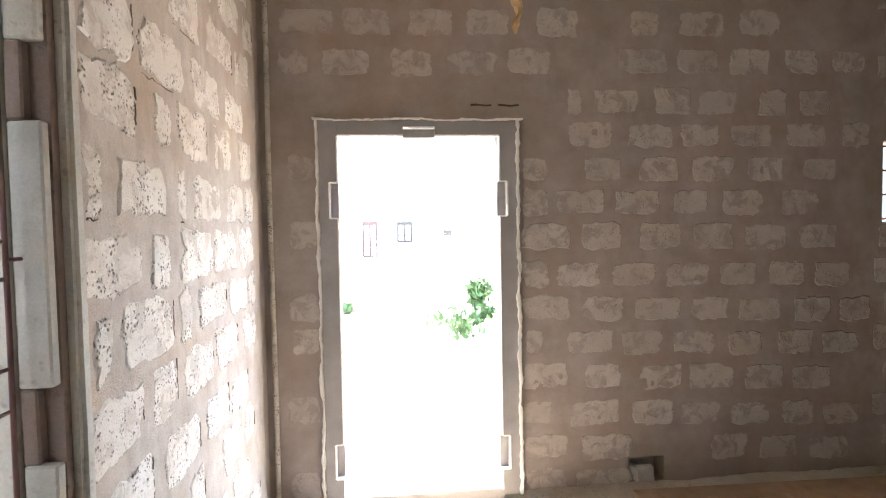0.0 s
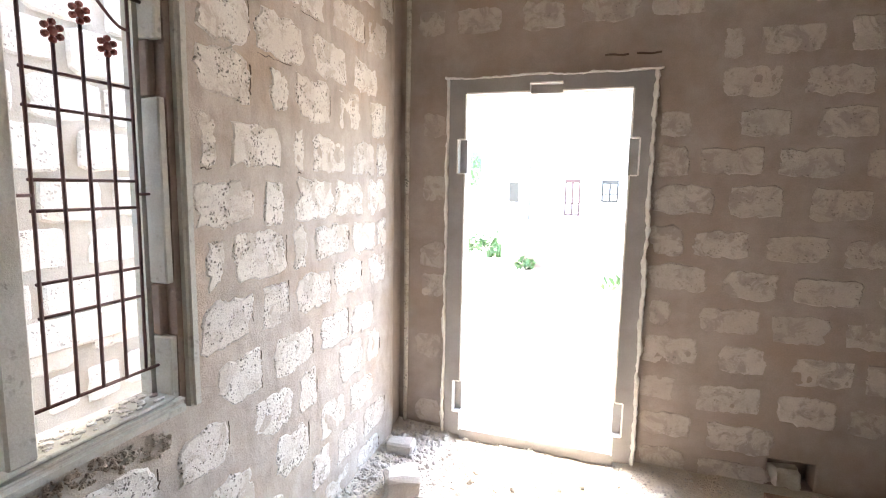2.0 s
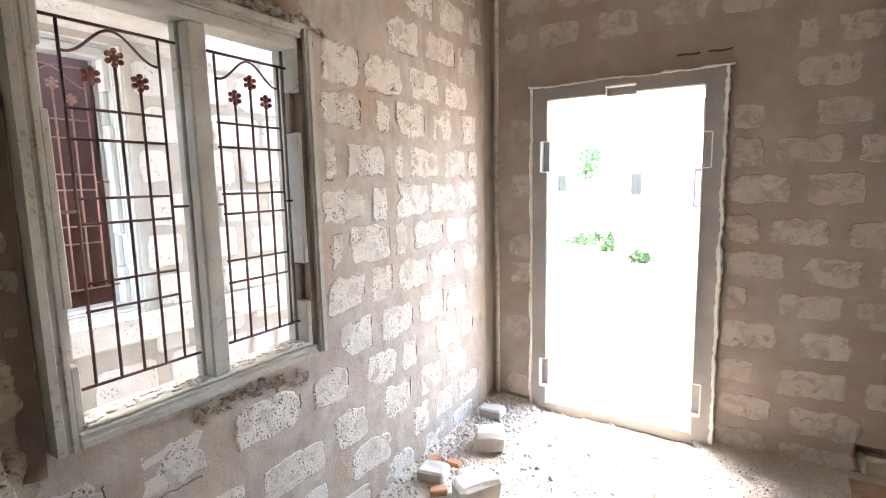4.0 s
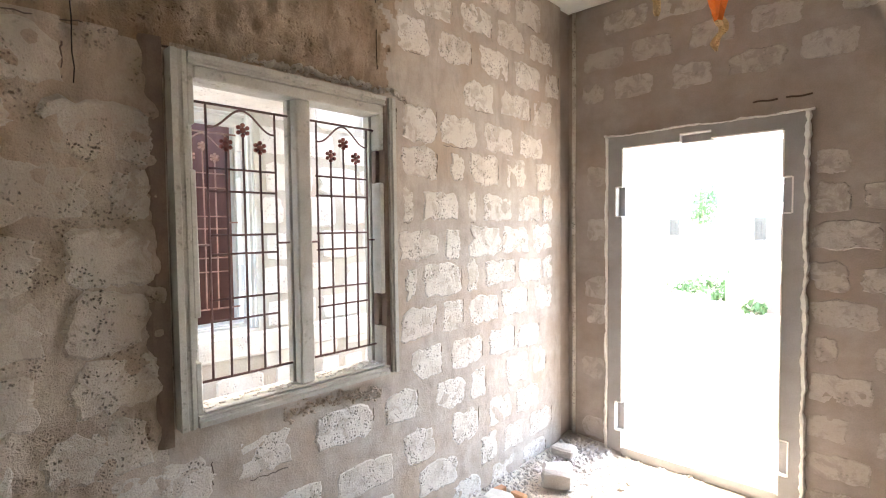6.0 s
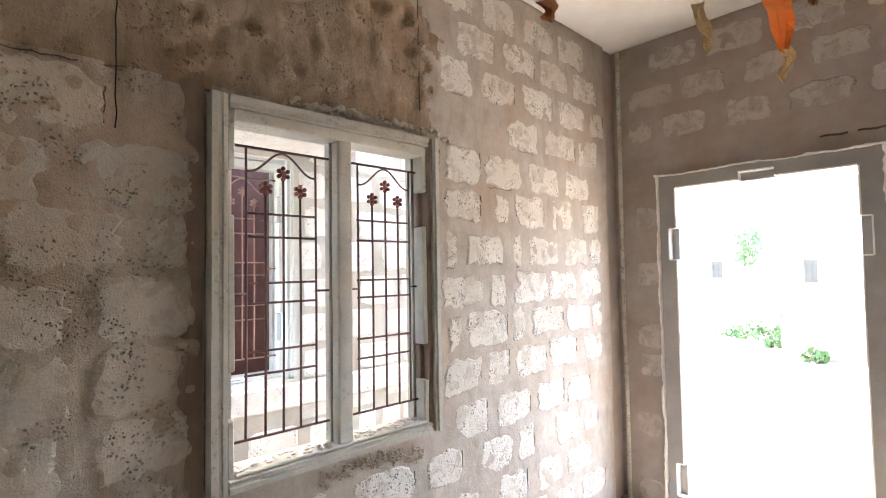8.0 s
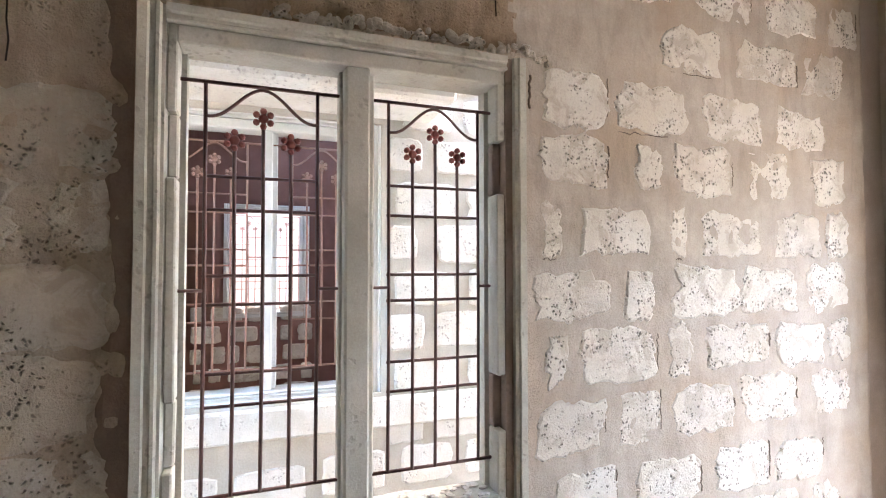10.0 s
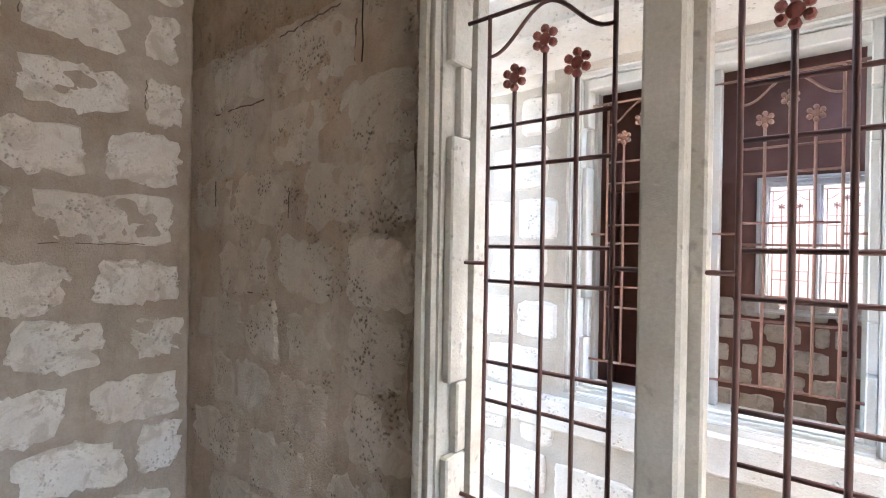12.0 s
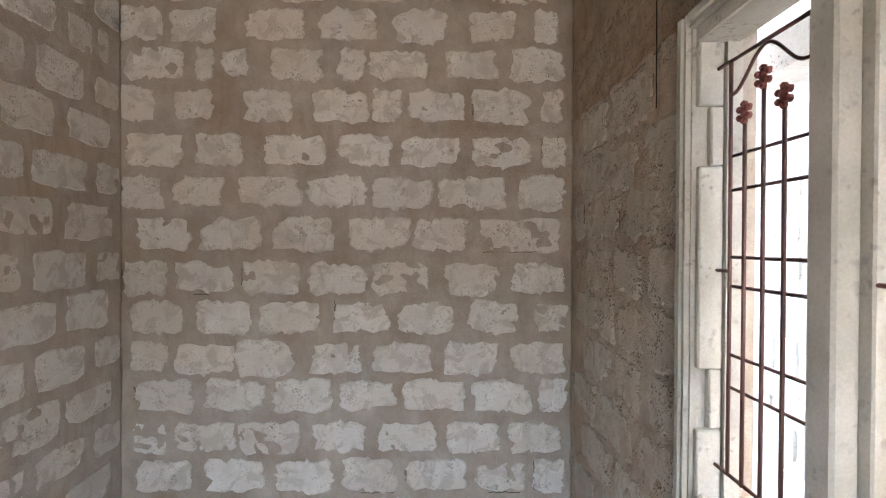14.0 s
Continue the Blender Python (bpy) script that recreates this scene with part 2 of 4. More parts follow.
def rough_wall(name, place, u0, u1, v0, v1, thick, material, label, holes=(), amp=0.0045, step=0.015, second=(), where=None):
    """A thick wall whose face bulges slightly; holes go through it. place(u, v, d): d is how far out of the face."""
    us = cuts(u0, u1, step, [h for q in holes for h in q[:2]])
    vs = cuts(v0, v1, step, [h for q in holes for h in q[2:]])
    bm = bmesh.new()
    grid = {}

    def vert(i, j, back):
        k = (i, j, back)
        if k not in grid:
            u, v = us[i], vs[j]
            d = -thick
            if not back:
                p = Vector((u * 3.1, v * 3.1, thick * 40))
                d = amp * (0.7 * noise.noise(p) + 0.6 * noise.noise(p * 4.3) + 0.6 * noise.noise(p * 8.1))
                if where and where(u, v):
                    d += 0.009 * noise.noise(Vector((u * 22, v * 7, 3))) + 0.055 * noise.noise(Vector((u * 14, v * 15, 8))) * noise.noise(Vector((u * 5, v * 5, 1))) + 0.006 * noise.noise(p * 8.3)
            grid[k] = bm.verts.new(place(u, v, d))
        return grid[k]

    nu, nv = len(us) - 1, len(vs) - 1
    solid = [[not inside((us[i] + us[i + 1]) / 2, (vs[j] + vs[j + 1]) / 2, holes) for j in range(nv)] for i in range(nu)]
    for i in range(nu):
        for j in range(nv):
            if not solid[i][j]:
                continue
            ring = [(i, j), (i + 1, j), (i + 1, j + 1), (i, j + 1)]
            f = bm.faces.new([vert(a, b, 0) for a, b in ring])
            f.smooth = True
            if where and where((us[i] + us[i + 1]) / 2, (vs[j] + vs[j + 1]) / 2):
                f.material_index = 2 if vs[j] > 2.17 + .03 * noise.noise(Vector((us[i] * 6, 2, 4))) else 1
            bm.faces.new([vert(a, b, 1) for a, b in ring[::-1]])
            for (a, b), (c, d), (ni, nj) in ((ring[0], ring[1], (i, j - 1)), (ring[1], ring[2], (i + 1, j)),
                                             (ring[2], ring[3], (i, j + 1)), (ring[3], ring[0], (i - 1, j))):
                if not (0 <= ni < nu and 0 <= nj < nv and solid[ni][nj]):
                    bm.faces.new([vert(a, b, 0), vert(a, b, 1), vert(c, d, 1), vert(c, d, 0)])
    bmesh.ops.recalc_face_normals(bm, faces=bm.faces[:])
    ob = obj(name, bm, material)
    for extra in second:
        ob.data.materials.append(extra)
    return tagged(ob, label, "wall", kind="structure")


def block_bm(place, u, v, w, h, proud, seed, ragged):
    """One block face: an uneven outline that rises gently out of the smeared mortar."""
    rng = random.Random(seed)
    n = 46
    sq = 9.0 + rng.random() * 9
    o = rng.uniform(0, 99)
    bite = [rng.choice((.7, 2.4, 3.9, 5.5)) + rng.uniform(-.5, .5) for _ in range(2)]
    deep = [rng.uniform(0.06, 0.22) if rng.random() < 0.22 + ragged else 0 for _ in range(2)]
    tilt = rng.uniform(-.02, .02)
    bm = bmesh.new()
    top, low = [], []
    for k in range(n):
        t = 2 * math.pi * (k + 0.5 + rng.uniform(-.3, .3)) / n
        t = t - 0.16 * math.sin(4 * t)
        c, s = math.cos(t), math.sin(t)
        r = (abs(c) ** sq + abs(s) ** sq) ** (-1 / sq)
        a, b = c * r * w / 2, s * r * h / 2
        cut = ragged * (.030 * noise.noise(Vector((a * 14, b * 14, o))) + .026 * noise.noise(Vector((a * 40, b * 40, o))) + rng.uniform(-.010, .010))
        j = 1.0
        for q, d in zip(bite, deep):
            g = abs((t - q + math.pi) % (2 * math.pi) - math.pi)
            j -= d * max(0.0, 1 - g / 0.5)
        a, b = a * j + cut * c * r, b * j + cut * s * r + tilt * c * w / 2
        la = max(0.5, 1 - 0.014 / (w + .01) - rng.random() * .02)
        lb = max(0.5, 1 - 0.014 / (h + .01) - rng.random() * .03)
        top.append(bm.verts.new(place(u + a * la, v + b * lb, proud)))
        low.append(bm.verts.new(place(u + a + math.copysign(.010, c) * abs(c), v + b + math.copysign(.008, s) * abs(s), -0.006)))
    bm.faces.new(top)
    for k in range(n):
        bm.faces.new((low[k], low[(k + 1) % n], top[(k + 1) % n], top[k]))
    bmesh.ops.recalc_face_normals(bm, faces=bm.faces[:])
    return bm


def lay_blocks(wall, place, u0, u1, courses, pitch, material, proud, ragged, seed, holes=(), h=0.165, gap=0.06, skip=0.0, name="block"):
    """Courses of blocks (height of the course's middle, middle of one block in it)."""
    rng = random.Random(seed)
    for ci, (v, first) in enumerate(courses):
        u = first - math.ceil((first - u0) / pitch) * pitch
        while u < u1 + pitch:
            w = pitch - gap + rng.uniform(-.055, .03)
            c = u + rng.uniform(-.012, .012)
            u += pitch
            hh = h + rng.uniform(-.03, .014)
            a, b = max(c - w / 2, u0 + 0.012), min(c + w / 2, u1 - 0.012)
            parts = [(a, b)]
            for q in holes:
                cut = []
                for a, b in parts:
                    if v + hh / 2 <= q[2] or v - hh / 2 >= q[3] or b <= q[0] or a >= q[1]:
                        cut.append((a, b))
                    else:
                        cut += [(a, q[0] - .015), (q[1] + .015, b)]
                parts = cut
            for a, b in parts:
                drop = rng.random() < skip
                if b - a < 0.05 or drop:
                    continue
                if b - a > 0.24 and rng.random() < 0.10:
                    m = a + (b - a) * rng.uniform(0.35, 0.65)
                    halves = [(a, m - .02), (m + .02, b)]
                else:
                    halves = [(a, b)]
                for a2, b2 in halves:
                    bm = block_bm(place, (a2 + b2) / 2, v + rng.uniform(-.008, .008), b2 - a2, hh,
                                  proud * rng.uniform(0.5, 1.5), rng.random(), ragged)
                    part(name, bm, material, wall)


def open_joint(wall, place, a, b, v, h, rng):
    """A dark gap along one side of a block."""
    s = rng.uniform(0, 90)
    upright = rng.random() < .66
    f0, f1 = sorted((rng.uniform(-.5, .0), rng.uniform(.1, .5)))
    pts = []
    for k in range(10):
        f = f0 + (f1 - f0) * k / 9
        pu = b + .002 if upright else (a + b) / 2 + f * (b - a)
        pv = v + f * h if upright else v - h / 2 - .003
        pts.append(place(pu + .009 * noise.noise(Vector((k * .8, s, 1))), pv + .009 * noise.noise(Vector((k * .8, s, 9))), .001))
    bm = bmesh.new()
    tube(bm, pts, rng.uniform(.0012, .0028), 5)
    part("open_joint", bm, M_CRACK, wall)


def on_x(x, sign=1):
    return lambda u, v, d: (x + sign * d, u, v)


def west(u, v, d):
    """The face of the west wall, which runs a little out of square."""
    f = min(1.0, max(0.0, (u - 0.1) / 1.0))
    return (-0.703 + 0.019 * f * f * (3 - 2 * f) - 0.013 * max(0.0, u - 1.7) + d, u, v)


def smeared(u, v):
    n = noise.noise(Vector((u * 4, v * 4, 7))) * 0.12
    m = n + 0.07 * noise.noise(Vector((u * 17, v * 17, 3)))
    return u < 0.13 + n * 0.3 or (v > 2.16 and u < 1.08 + 1.6 * m)


def on_y(y, sign=1):
    return lambda u, v, d: (u, y + sign * d, v)


# ---- plan ----
WEST, NORTH, SOUTH, EAST, TOP = -0.703, 2.885, -1.11, 1.63, 3.07
FAR_EAST, ALCOVE = 5.0, -0.15
DOOR = (-0.385, 0.715, -0.12, 2.13)
WIN = (0.145, 1.115, 0.865, 2.135)
VENT = (3.06, 3.6, 1.53, 2.03)
HOLE = (1.40, 1.62, -0.02, 0.125)

wall_west = rough_wall("wall_west", west, -1.31, 2.735, -0.15, TOP, 0.16, M_MORTAR,
                       "unplastered concrete block wall with smeared mortar", [WIN], second=(M_SMEAR, M_LINTEL), where=smeared)
tagged(obj("wall_chase", boxes((-1.0, -0.715, 2.737, NORTH + 0.2, -.15, TOP), bevel=.004), M_MORTAR_N),
       "mortared corner chase beside the doorway wall", "wall", kind="structure")
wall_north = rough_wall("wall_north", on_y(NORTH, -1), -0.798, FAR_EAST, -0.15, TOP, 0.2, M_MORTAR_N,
                        "grey concrete block wall round the doorway, darkened as in shade", [DOOR, VENT, HOLE], amp=0.003)
wall_south = rough_wall("wall_south", on_y(SOUTH), WEST + 0.002, EAST + 0.17, -0.15, TOP, 0.2, M_MORTAR_S,
                        "pale concrete block wall with wide mortar joints")
wall_east = rough_wall("wall_east", on_x(EAST, -1), SOUTH + 0.002, ALCOVE, -0.15, TOP, 0.17, M_MORTAR,
                       "concrete block partition with smeared joints")
# Both unseen walls are added to close the bay to outside light.
wall_alcove = rough_wall("wall_alcove", on_y(ALCOVE), EAST + 0.172, FAR_EAST, -0.15, TOP, 0.17, M_MORTAR_N,
                         "unseen plain block wall added along the side bay", step=0.2)
wall_end = rough_wall("wall_end", on_x(FAR_EAST, -1), ALCOVE - .17, NORTH + .2, -0.15, TOP, 0.17, M_MORTAR_N,
                      "unseen plain block wall added to end the side bay", step=0.2)

# West edge runs out as an unseen eave, added to darken the passage.
bm = boxes((-1.27, EAST + .3, SOUTH - .22, NORTH + .22, TOP + .002, TOP + .16), (EAST + .3, FAR_EAST + .2, ALCOVE - .25, NORTH + .22, TOP + .002, TOP + .16))
tagged(obj("ceiling", bm, M_CEIL), "bare cast concrete slab soffit, whitish grey", "ceiling", kind="structure")


def floor_height(x, y):
    p = Vector((x, y, 0.3))
    d = 0.010 * noise.noise(p * 2.5) + 0.008 * noise.noise(p * 9) + 0.005 * noise.noise(p * 25)
    edge = max(0, 1 - (x - WEST) / 0.35) * 0.035 + max(0, 1 - (NORTH - y) / 0.3) * (0.03 if abs(x - .15) > .5 else -.005)
    return -0.055 + d + edge


bm = bmesh.new()
xs, ys = cuts(WEST - .13, FAR_EAST + .05, 0.04, [EAST + .17]), cuts(SOUTH - .05, NORTH + .04, 0.04, [ALCOVE])
g = [[bm.verts.new((x, y, floor_height(x, y))) for y in ys] for x in xs]
for i in range(len(xs) - 1):
    for j in range(len(ys) - 1):
        if xs[i] > EAST + .16 and ys[j] < ALCOVE - .01:
            continue
        bm.faces.new((g[i][j], g[i + 1][j], g[i + 1][j + 1], g[i][j + 1]))
tagged(obj("floor", bm, M_FLOOR, True), "dusty bare concrete floor strewn with mortar crumbs", "floor", kind="structure")

bm = boxes((-900, 900, -900, 900, -0.4, -0.16))
tagged(obj("ground", bm, M_EARTH), "pale sandy bare ground in full sun", "ground", kind="structure")


# ---- doorway ----
def door_frame():
    d = tagged(new("door_1"), "grey cast concrete door frame with hinge recesses, no door hung", "door frame", kind="structure")
    x0, x1, zt = DOOR[0] - .012, DOOR[1] + .012, DOOR[3] + .012
    yf, yb = NORTH - 0.028, NORTH + 0.10
    i0, i1, it = -0.294, 0.614, 2.056
    cut = 0.045
    marks = [(1.60, 1.80), (0.12, 0.32)]

    def jamb(outer, inner, s):
        zs = [-0.03, marks[1][0], marks[1][1], marks[0][0], marks[0][1], zt]
        dims = []
        for k in range(5):
            e = inner - s * cut if k in (1, 3) else inner
            a, b = sorted((outer, e))
            dims.append((a, b, yf, yf + 0.05, zs[k], zs[k + 1]))
        return boxes(*dims, wobble=0.002)

    part("jamb", jamb(x0, i0, 1), M_DFRAME, d)
    part("jamb", jamb(x1, i1, -1), M_DFRAME, d)
    mid = (i0 + i1) / 2
    part("head", boxes((i0, mid - .09, yf, yf + .05, it, zt), (mid - .09, mid + .09, yf, yf + .05, it + cut, zt),
                       (mid + .09, i1, yf, yf + .05, it, zt), wobble=0.002), M_DFRAME, d)
    part("stop", boxes((x0, i0 - .003, yf + .052, yb, -.03, zt), wobble=0.002), M_DFRAME, d)
    part("stop", boxes((i1 - .002, x1, yf + .052, yb, -.03, zt), wobble=0.002), M_DFRAME, d)
    part("stop", boxes((i0 - .003, i1 - .002, yf + .052, yb, it - .002, zt), wobble=0.002), M_DFRAME, d)
    part("threshold", boxes((x0 + .1, x1 - .1, yf, yb, -.08, 0.010), bevel=0.004), M_DFRAME, d)
    # pale line along the rebate's arris
    w = 0.008
    for s, e in ((1, i0), (-1, i1)):
        zs = [0.0, marks[1][0], marks[1][1], marks[0][0], marks[0][1], it]
        dims = []
        for k in range(5):
            c = e - s * cut if k in (1, 3) else e
            a, b = sorted((c, c - s * w))
            dims.append((a, b, yf - .003, yf + .02, zs[k], zs[k + 1]))
            if k < 4:
                a, b = sorted((e - s * w, e - s * cut))
                dims.append((a, b, yf - .003, yf + .02, zs[k + 1] - w / 2, zs[k + 1] + w / 2))
        part("arris", boxes(*dims), M_FILL_ARRIS, d, "thin pale line along the rebate")
    part("arris", boxes((i0, mid - .09, yf - .003, yf + .02, it, it + w), (mid + .09, i1, yf - .003, yf + .02, it, it + w),
                        (mid - .09, mid + .09, yf - .003, yf + .02, it + cut, it + cut + w)), M_FILL_ARRIS, d, "thin pale line along the rebate")
    # ragged filler between frame and blockwork
    rng = random.Random(5)

    def seam(p0, p1, along, across, width):
        bm = bmesh.new()
        n = int((Vector(p1) - Vector(p0)).length / 0.025)
        rows = []
        for k in range(n + 1):
            c = Vector(p0).lerp(Vector(p1), k / n)
            wv = width * (0.55 + 0.9 * abs(noise.noise(Vector((k * 0.35, p0[0], p0[2])))) + rng.uniform(-.2, .3))
            off = Vector(across) * (0.010 * noise.noise(Vector((k * 0.2, 3, p0[0]))) + .006 * noise.noise(Vector((k * 0.7, 8, p0[0]))))
            lift = Vector((0, -0.006 - 0.004 * rng.random(), 0))
            rows.append([bm.verts.new(c + off + Vector(across) * wv * q + lift * l) for q, l in ((-1, -2), (-.5, 1), (.5, 1), (1, -2))])
        for r0, r1 in zip(rows, rows[1:]):
            for k in range(3):
                bm.faces.new((r0[k], r0[k + 1], r1[k + 1], r1[k]))
        bmesh.ops.recalc_face_normals(bm, faces=bm.faces[:])
        return bm
    ys = NORTH - 0.031
    part("filler", seam((x0 - .012, ys, -.03), (x0 - .012, ys, zt), 2, (1, 0, 0), 0.012), M_FILL_ARRIS, d, "ragged white mortar filler")
    part("filler", seam((x1 - .001, ys, -.03), (x1 - .001, ys, zt), 2, (1, 0, 0), 0.017), M_FILL_ARRIS, d, "ragged white mortar filler")
    part("filler", seam((x0 - .03, ys, zt + .006), (x1 + .03, ys, zt + .006), 0, (0, 0, 1), 0.008), M_FILL_ARRIS, d, "ragged white mortar filler")


door_frame()


# ---- window with iron grille ----
def flower(bm, c, r):
    """Six round petals and a domed middle, pressed from iron."""
    for k in range(6):
        t = math.pi / 6 + k * math.pi / 3
        cy, cz = c[1] + math.cos(t) * r * 0.72, c[2] + math.sin(t) * r * 0.72
        n = 8
        for s0, s1, x0, x1 in ((1.0, 1.0, -.004, .003), (1.0, 0.55, .003, .007)):
            lo = [bm.verts.new((c[0] + x0, cy + math.cos(a) * r * .31 * s0, cz + math.sin(a) * r * .31 * s0)) for a in (2 * math.pi * i / n for i in range(n))]
            hi = [bm.verts.new((c[0] + x1, cy + math.cos(a) * r * .31 * s1, cz + math.sin(a) * r * .31 * s1)) for a in (2 * math.pi * i / n for i in range(n))]
            for i in range(n):
                bm.faces.new((lo[i], lo[(i + 1) % n], hi[(i + 1) % n], hi[i]))
            bm.faces.new(hi)
            bm.faces.new(lo[::-1])
    bmesh.ops.create_uvsphere(bm, u_segments=10, v_segments=6, radius=r * 0.46,
                              matrix=Matrix.Translation(c) @ Matrix.Diagonal((0.45, 1, 1, 1)))


def grille(parent, x, p0, p1, dz, material):
    """One light's grille: five uprights, paired cross bars, an arched bar and three flowers."""
    e = new("grille")
    e.parent = parent
    mid = (p0 + p1) / 2
    ups = [mid - .134, mid - .067, mid, mid + .067, mid + .134]
    r = 0.0042

    def bar(name, pts, rr=r):
        b = bmesh.new()
        tube(b, [(q[0], q[1], q[2] + dz) for q in pts], rr)
        part(name, b, material, e, smooth=True)
    bar("bar", [(x, p0 - .02, 2.0), (x, p1 + .02, 2.0)], 0.005)
    bar("bar", [(x, p0 - .02, .988), (x, p1 + .02, .988)], 0.005)
    tops = [2.0, 1.858, 1.918, 1.858, 2.0]
    for k, u in enumerate(ups):
        bar("upright", [(x + (.006 if k in (1, 2, 3) else 0), u, tops[k]), (x + (.006 if k in (1, 2, 3) else 0), u + .002, 1.4),
                        (x + (.006 if k in (1, 2, 3) else 0), u, .988)], 0.0048)
    for z in (1.768, 1.685, 1.522, 1.451, 1.283, 1.203):
        bar("cross_bar", [(x - .003, ups[0] - .004, z), (x - .003, ups[4] + .004, z)])
    for u, q in ((ups[0], p0 - .02), (ups[4], p1 + .02)):
        bar("lug", [(x, q, 1.487), (x, u, 1.487)])
    arc = []
    for k in range(25):
        s = k / 24 * 2 - 1
        z = 1.915 + 0.077 * (0.5 + 0.5 * math.cos(math.pi * min(1, abs(s) * 1.08)))
        arc.append((x + .002, mid + s * .134, z))
    bar("arch_bar", arc)
    for k, z in ((1, 1.858), (2, 1.918), (3, 1.858)):
        b = bmesh.new()
        flower(b, (x + .008, ups[k], z + dz), 0.027)
        part("flower", b, M_FLOWER if material == M_IRON else material, e, "pressed red-oxide iron flower")
    return e


def window_unit(name, label, front, y0, y1, z0, z1, material, grille_x, iron, dz, s=1, shift=0.0, mull=(.026, .044)):
    """A two-light cast frame: moulded architrave, rebated jambs with hinge recesses, mullion, sill. front: the face; s: +1 faces east."""
    w = tagged(new(name), label, "window", kind="structure")
    back = front - s * 0.125

    def bx(a, b, ya, yb, za, zb):
        lo, hi = sorted((front - s * a, front - s * b))
        return (lo, hi, ya, yb, za, zb)
    # moulded architrave in three steps
    def moulding(steps, lay):
        """One stepped board, drawn out along its length."""
        line = [(.085, steps[0][1])]
        for dep, o0, o1 in steps:
            line += [(dep, o0 + (.002 if o0 else 0)), (dep, o1 - .002)]
        line.append((.085, steps[-1][2]))
        bm = bmesh.new()
        n = 14
        rings = [[bm.verts.new(lay(dep, o, k / n)) for dep, o in line] for k in range(n + 1)]
        for r0, r1 in zip(rings, rings[1:]):
            for i in range(len(line)):
                j = (i + 1) % len(line)
                bm.faces.new((r0[i], r0[j], r1[j], r1[i]))
        bm.faces.new(rings[0])
        bm.faces.new(rings[-1][::-1])
        for v in bm.verts:
            v.co += noise.noise_vector(v.co * 7) * .0015
        bmesh.ops.recalc_face_normals(bm, faces=bm.faces[:])
        return bm

    upright = ((0.0, 0.0, .022), (.007, .022, .036), (.002, .036, .047), (.014, .047, .058))
    level = ((.0005, 0.0, .020), (.0075, .020, .032), (.0025, .032, .042))
    shade_stain = material == M_FRAME
    for ya, sg in ((y0, 1), (y1, -1)):
        part("architrave", moulding(upright[:2] if shade_stain and sg < 0 else upright, lambda dep, o, f: (front - s * dep, ya + sg * o, z0 + (z1 - z0) * f)), material, w)
    for za, sg in ((z0, 1), (z1, -1)):
        part("architrave", moulding(level, lambda dep, o, f: (front - s * dep, y0 + .0585 + (y1 - y0 - .117) * f, za + sg * o)), material, w)
    # Brown on the north jamb only: its shade and stain as one colour.
    if shade_stain:
        part("rebate", boxes(bx(.020, .085, y1 - .0585, y1 - .0362, z0 + .001, z1 - .001), wobble=.001), M_JAMB, w, "brown rebate, shade and stain put into its colour")
    pl, pr = y0 + .081, y1 - .085
    m0, m1 = (y0 + y1) / 2 - mull[0] + shift, (y0 + y1) / 2 + mull[1] + shift
    pz0, pz1 = z0 + .055, z1 - .085
    for a, b, sg in ((y0 + .0585, pl, 1), (y1 - .0585, pr, -1)):
        lo, hi = sorted((a, b))
        zs = [z0 + .002, 1.077 + dz, 1.231 + dz, 1.753 + dz, 1.907 + dz, z1 - .002]
        rng = random.Random(3)
        for k in range(5):
            deep = .052 if k in (1, 3) else .022
            part("jamb_piece", boxes(bx(deep, .085, lo, hi, zs[k] + .001, zs[k + 1] - .001), bevel=0.004, wobble=0.003), M_JAMB if shade_stain and sg < 0 and k in (1, 3) else material, w)
        lo, hi = sorted((a, b + sg * .012))
        part("jamb_back", boxes(bx(.0855, .125, lo, hi, z0 + .002, z1 - .002)), material, w)
    part("mullion", boxes(bx(.012, .062, m0 + .009, m1 - .022, pz0, pz1), bevel=0.006, wobble=0.002), material, w)
    part("mullion_back", boxes(bx(.0625, .098, m0, m1, pz0, pz1), bevel=0.004, wobble=0.002), material, w)
    part("head", boxes(bx(.012, .12, pl - .001, pr + .001, pz1, z1 - .0425), bevel=0.004, wobble=0.0015), material, w)
    part("window_sill", boxes(bx(.010, .124, pl - .001, pr + .001, z0 + .0425, pz0), bevel=0.004, wobble=0.002), material, w)
    for a, b in ((pl, m0), (m1, pr)):
        grille(w, grille_x, a, b, dz, iron)
    return w


window_1 = window_unit("window_1", "two-light cast concrete window frame with red-oxide flower grilles, unglazed",
                       -0.645, 0.145, 1.135, 0.848, 2.152, M_FRAME, -0.714, M_IRON, 0.0, mull=(.0355, .0605))

vent = tagged(new("window_2"), "small barred high window opening in the block wall", "window", kind="structure")
for k in range(4):
    z = VENT[2] + .02 + (VENT[3] - VENT[2] - .04) * k / 3
    bm = bmesh.new()
    tube(bm, [(VENT[0] - .01, NORTH + .06, z), (VENT[1] + .01, NORTH + .06, z)], .008)
    part("cross_bar", bm, M_IRON, vent)
for k in range(5):
    x = VENT[0] + .02 + (VENT[1] - VENT[0] - .04) * k / 4
    bm = bmesh.new()
    tube(bm, [(x, NORTH + .06, VENT[2] - .01), (x, NORTH + .06, VENT[3] + .01)], .008)
    part("upright", bm, M_IRON, vent)

# ---- conduit in the corner ----
bm = bmesh.new()
tube(bm, [(-0.666 + .003 * math.sin(z * 3), 2.868, z) for z in (-.04, .6, 1.2, 1.8, 2.4, 3.06)], 0.014, 12)
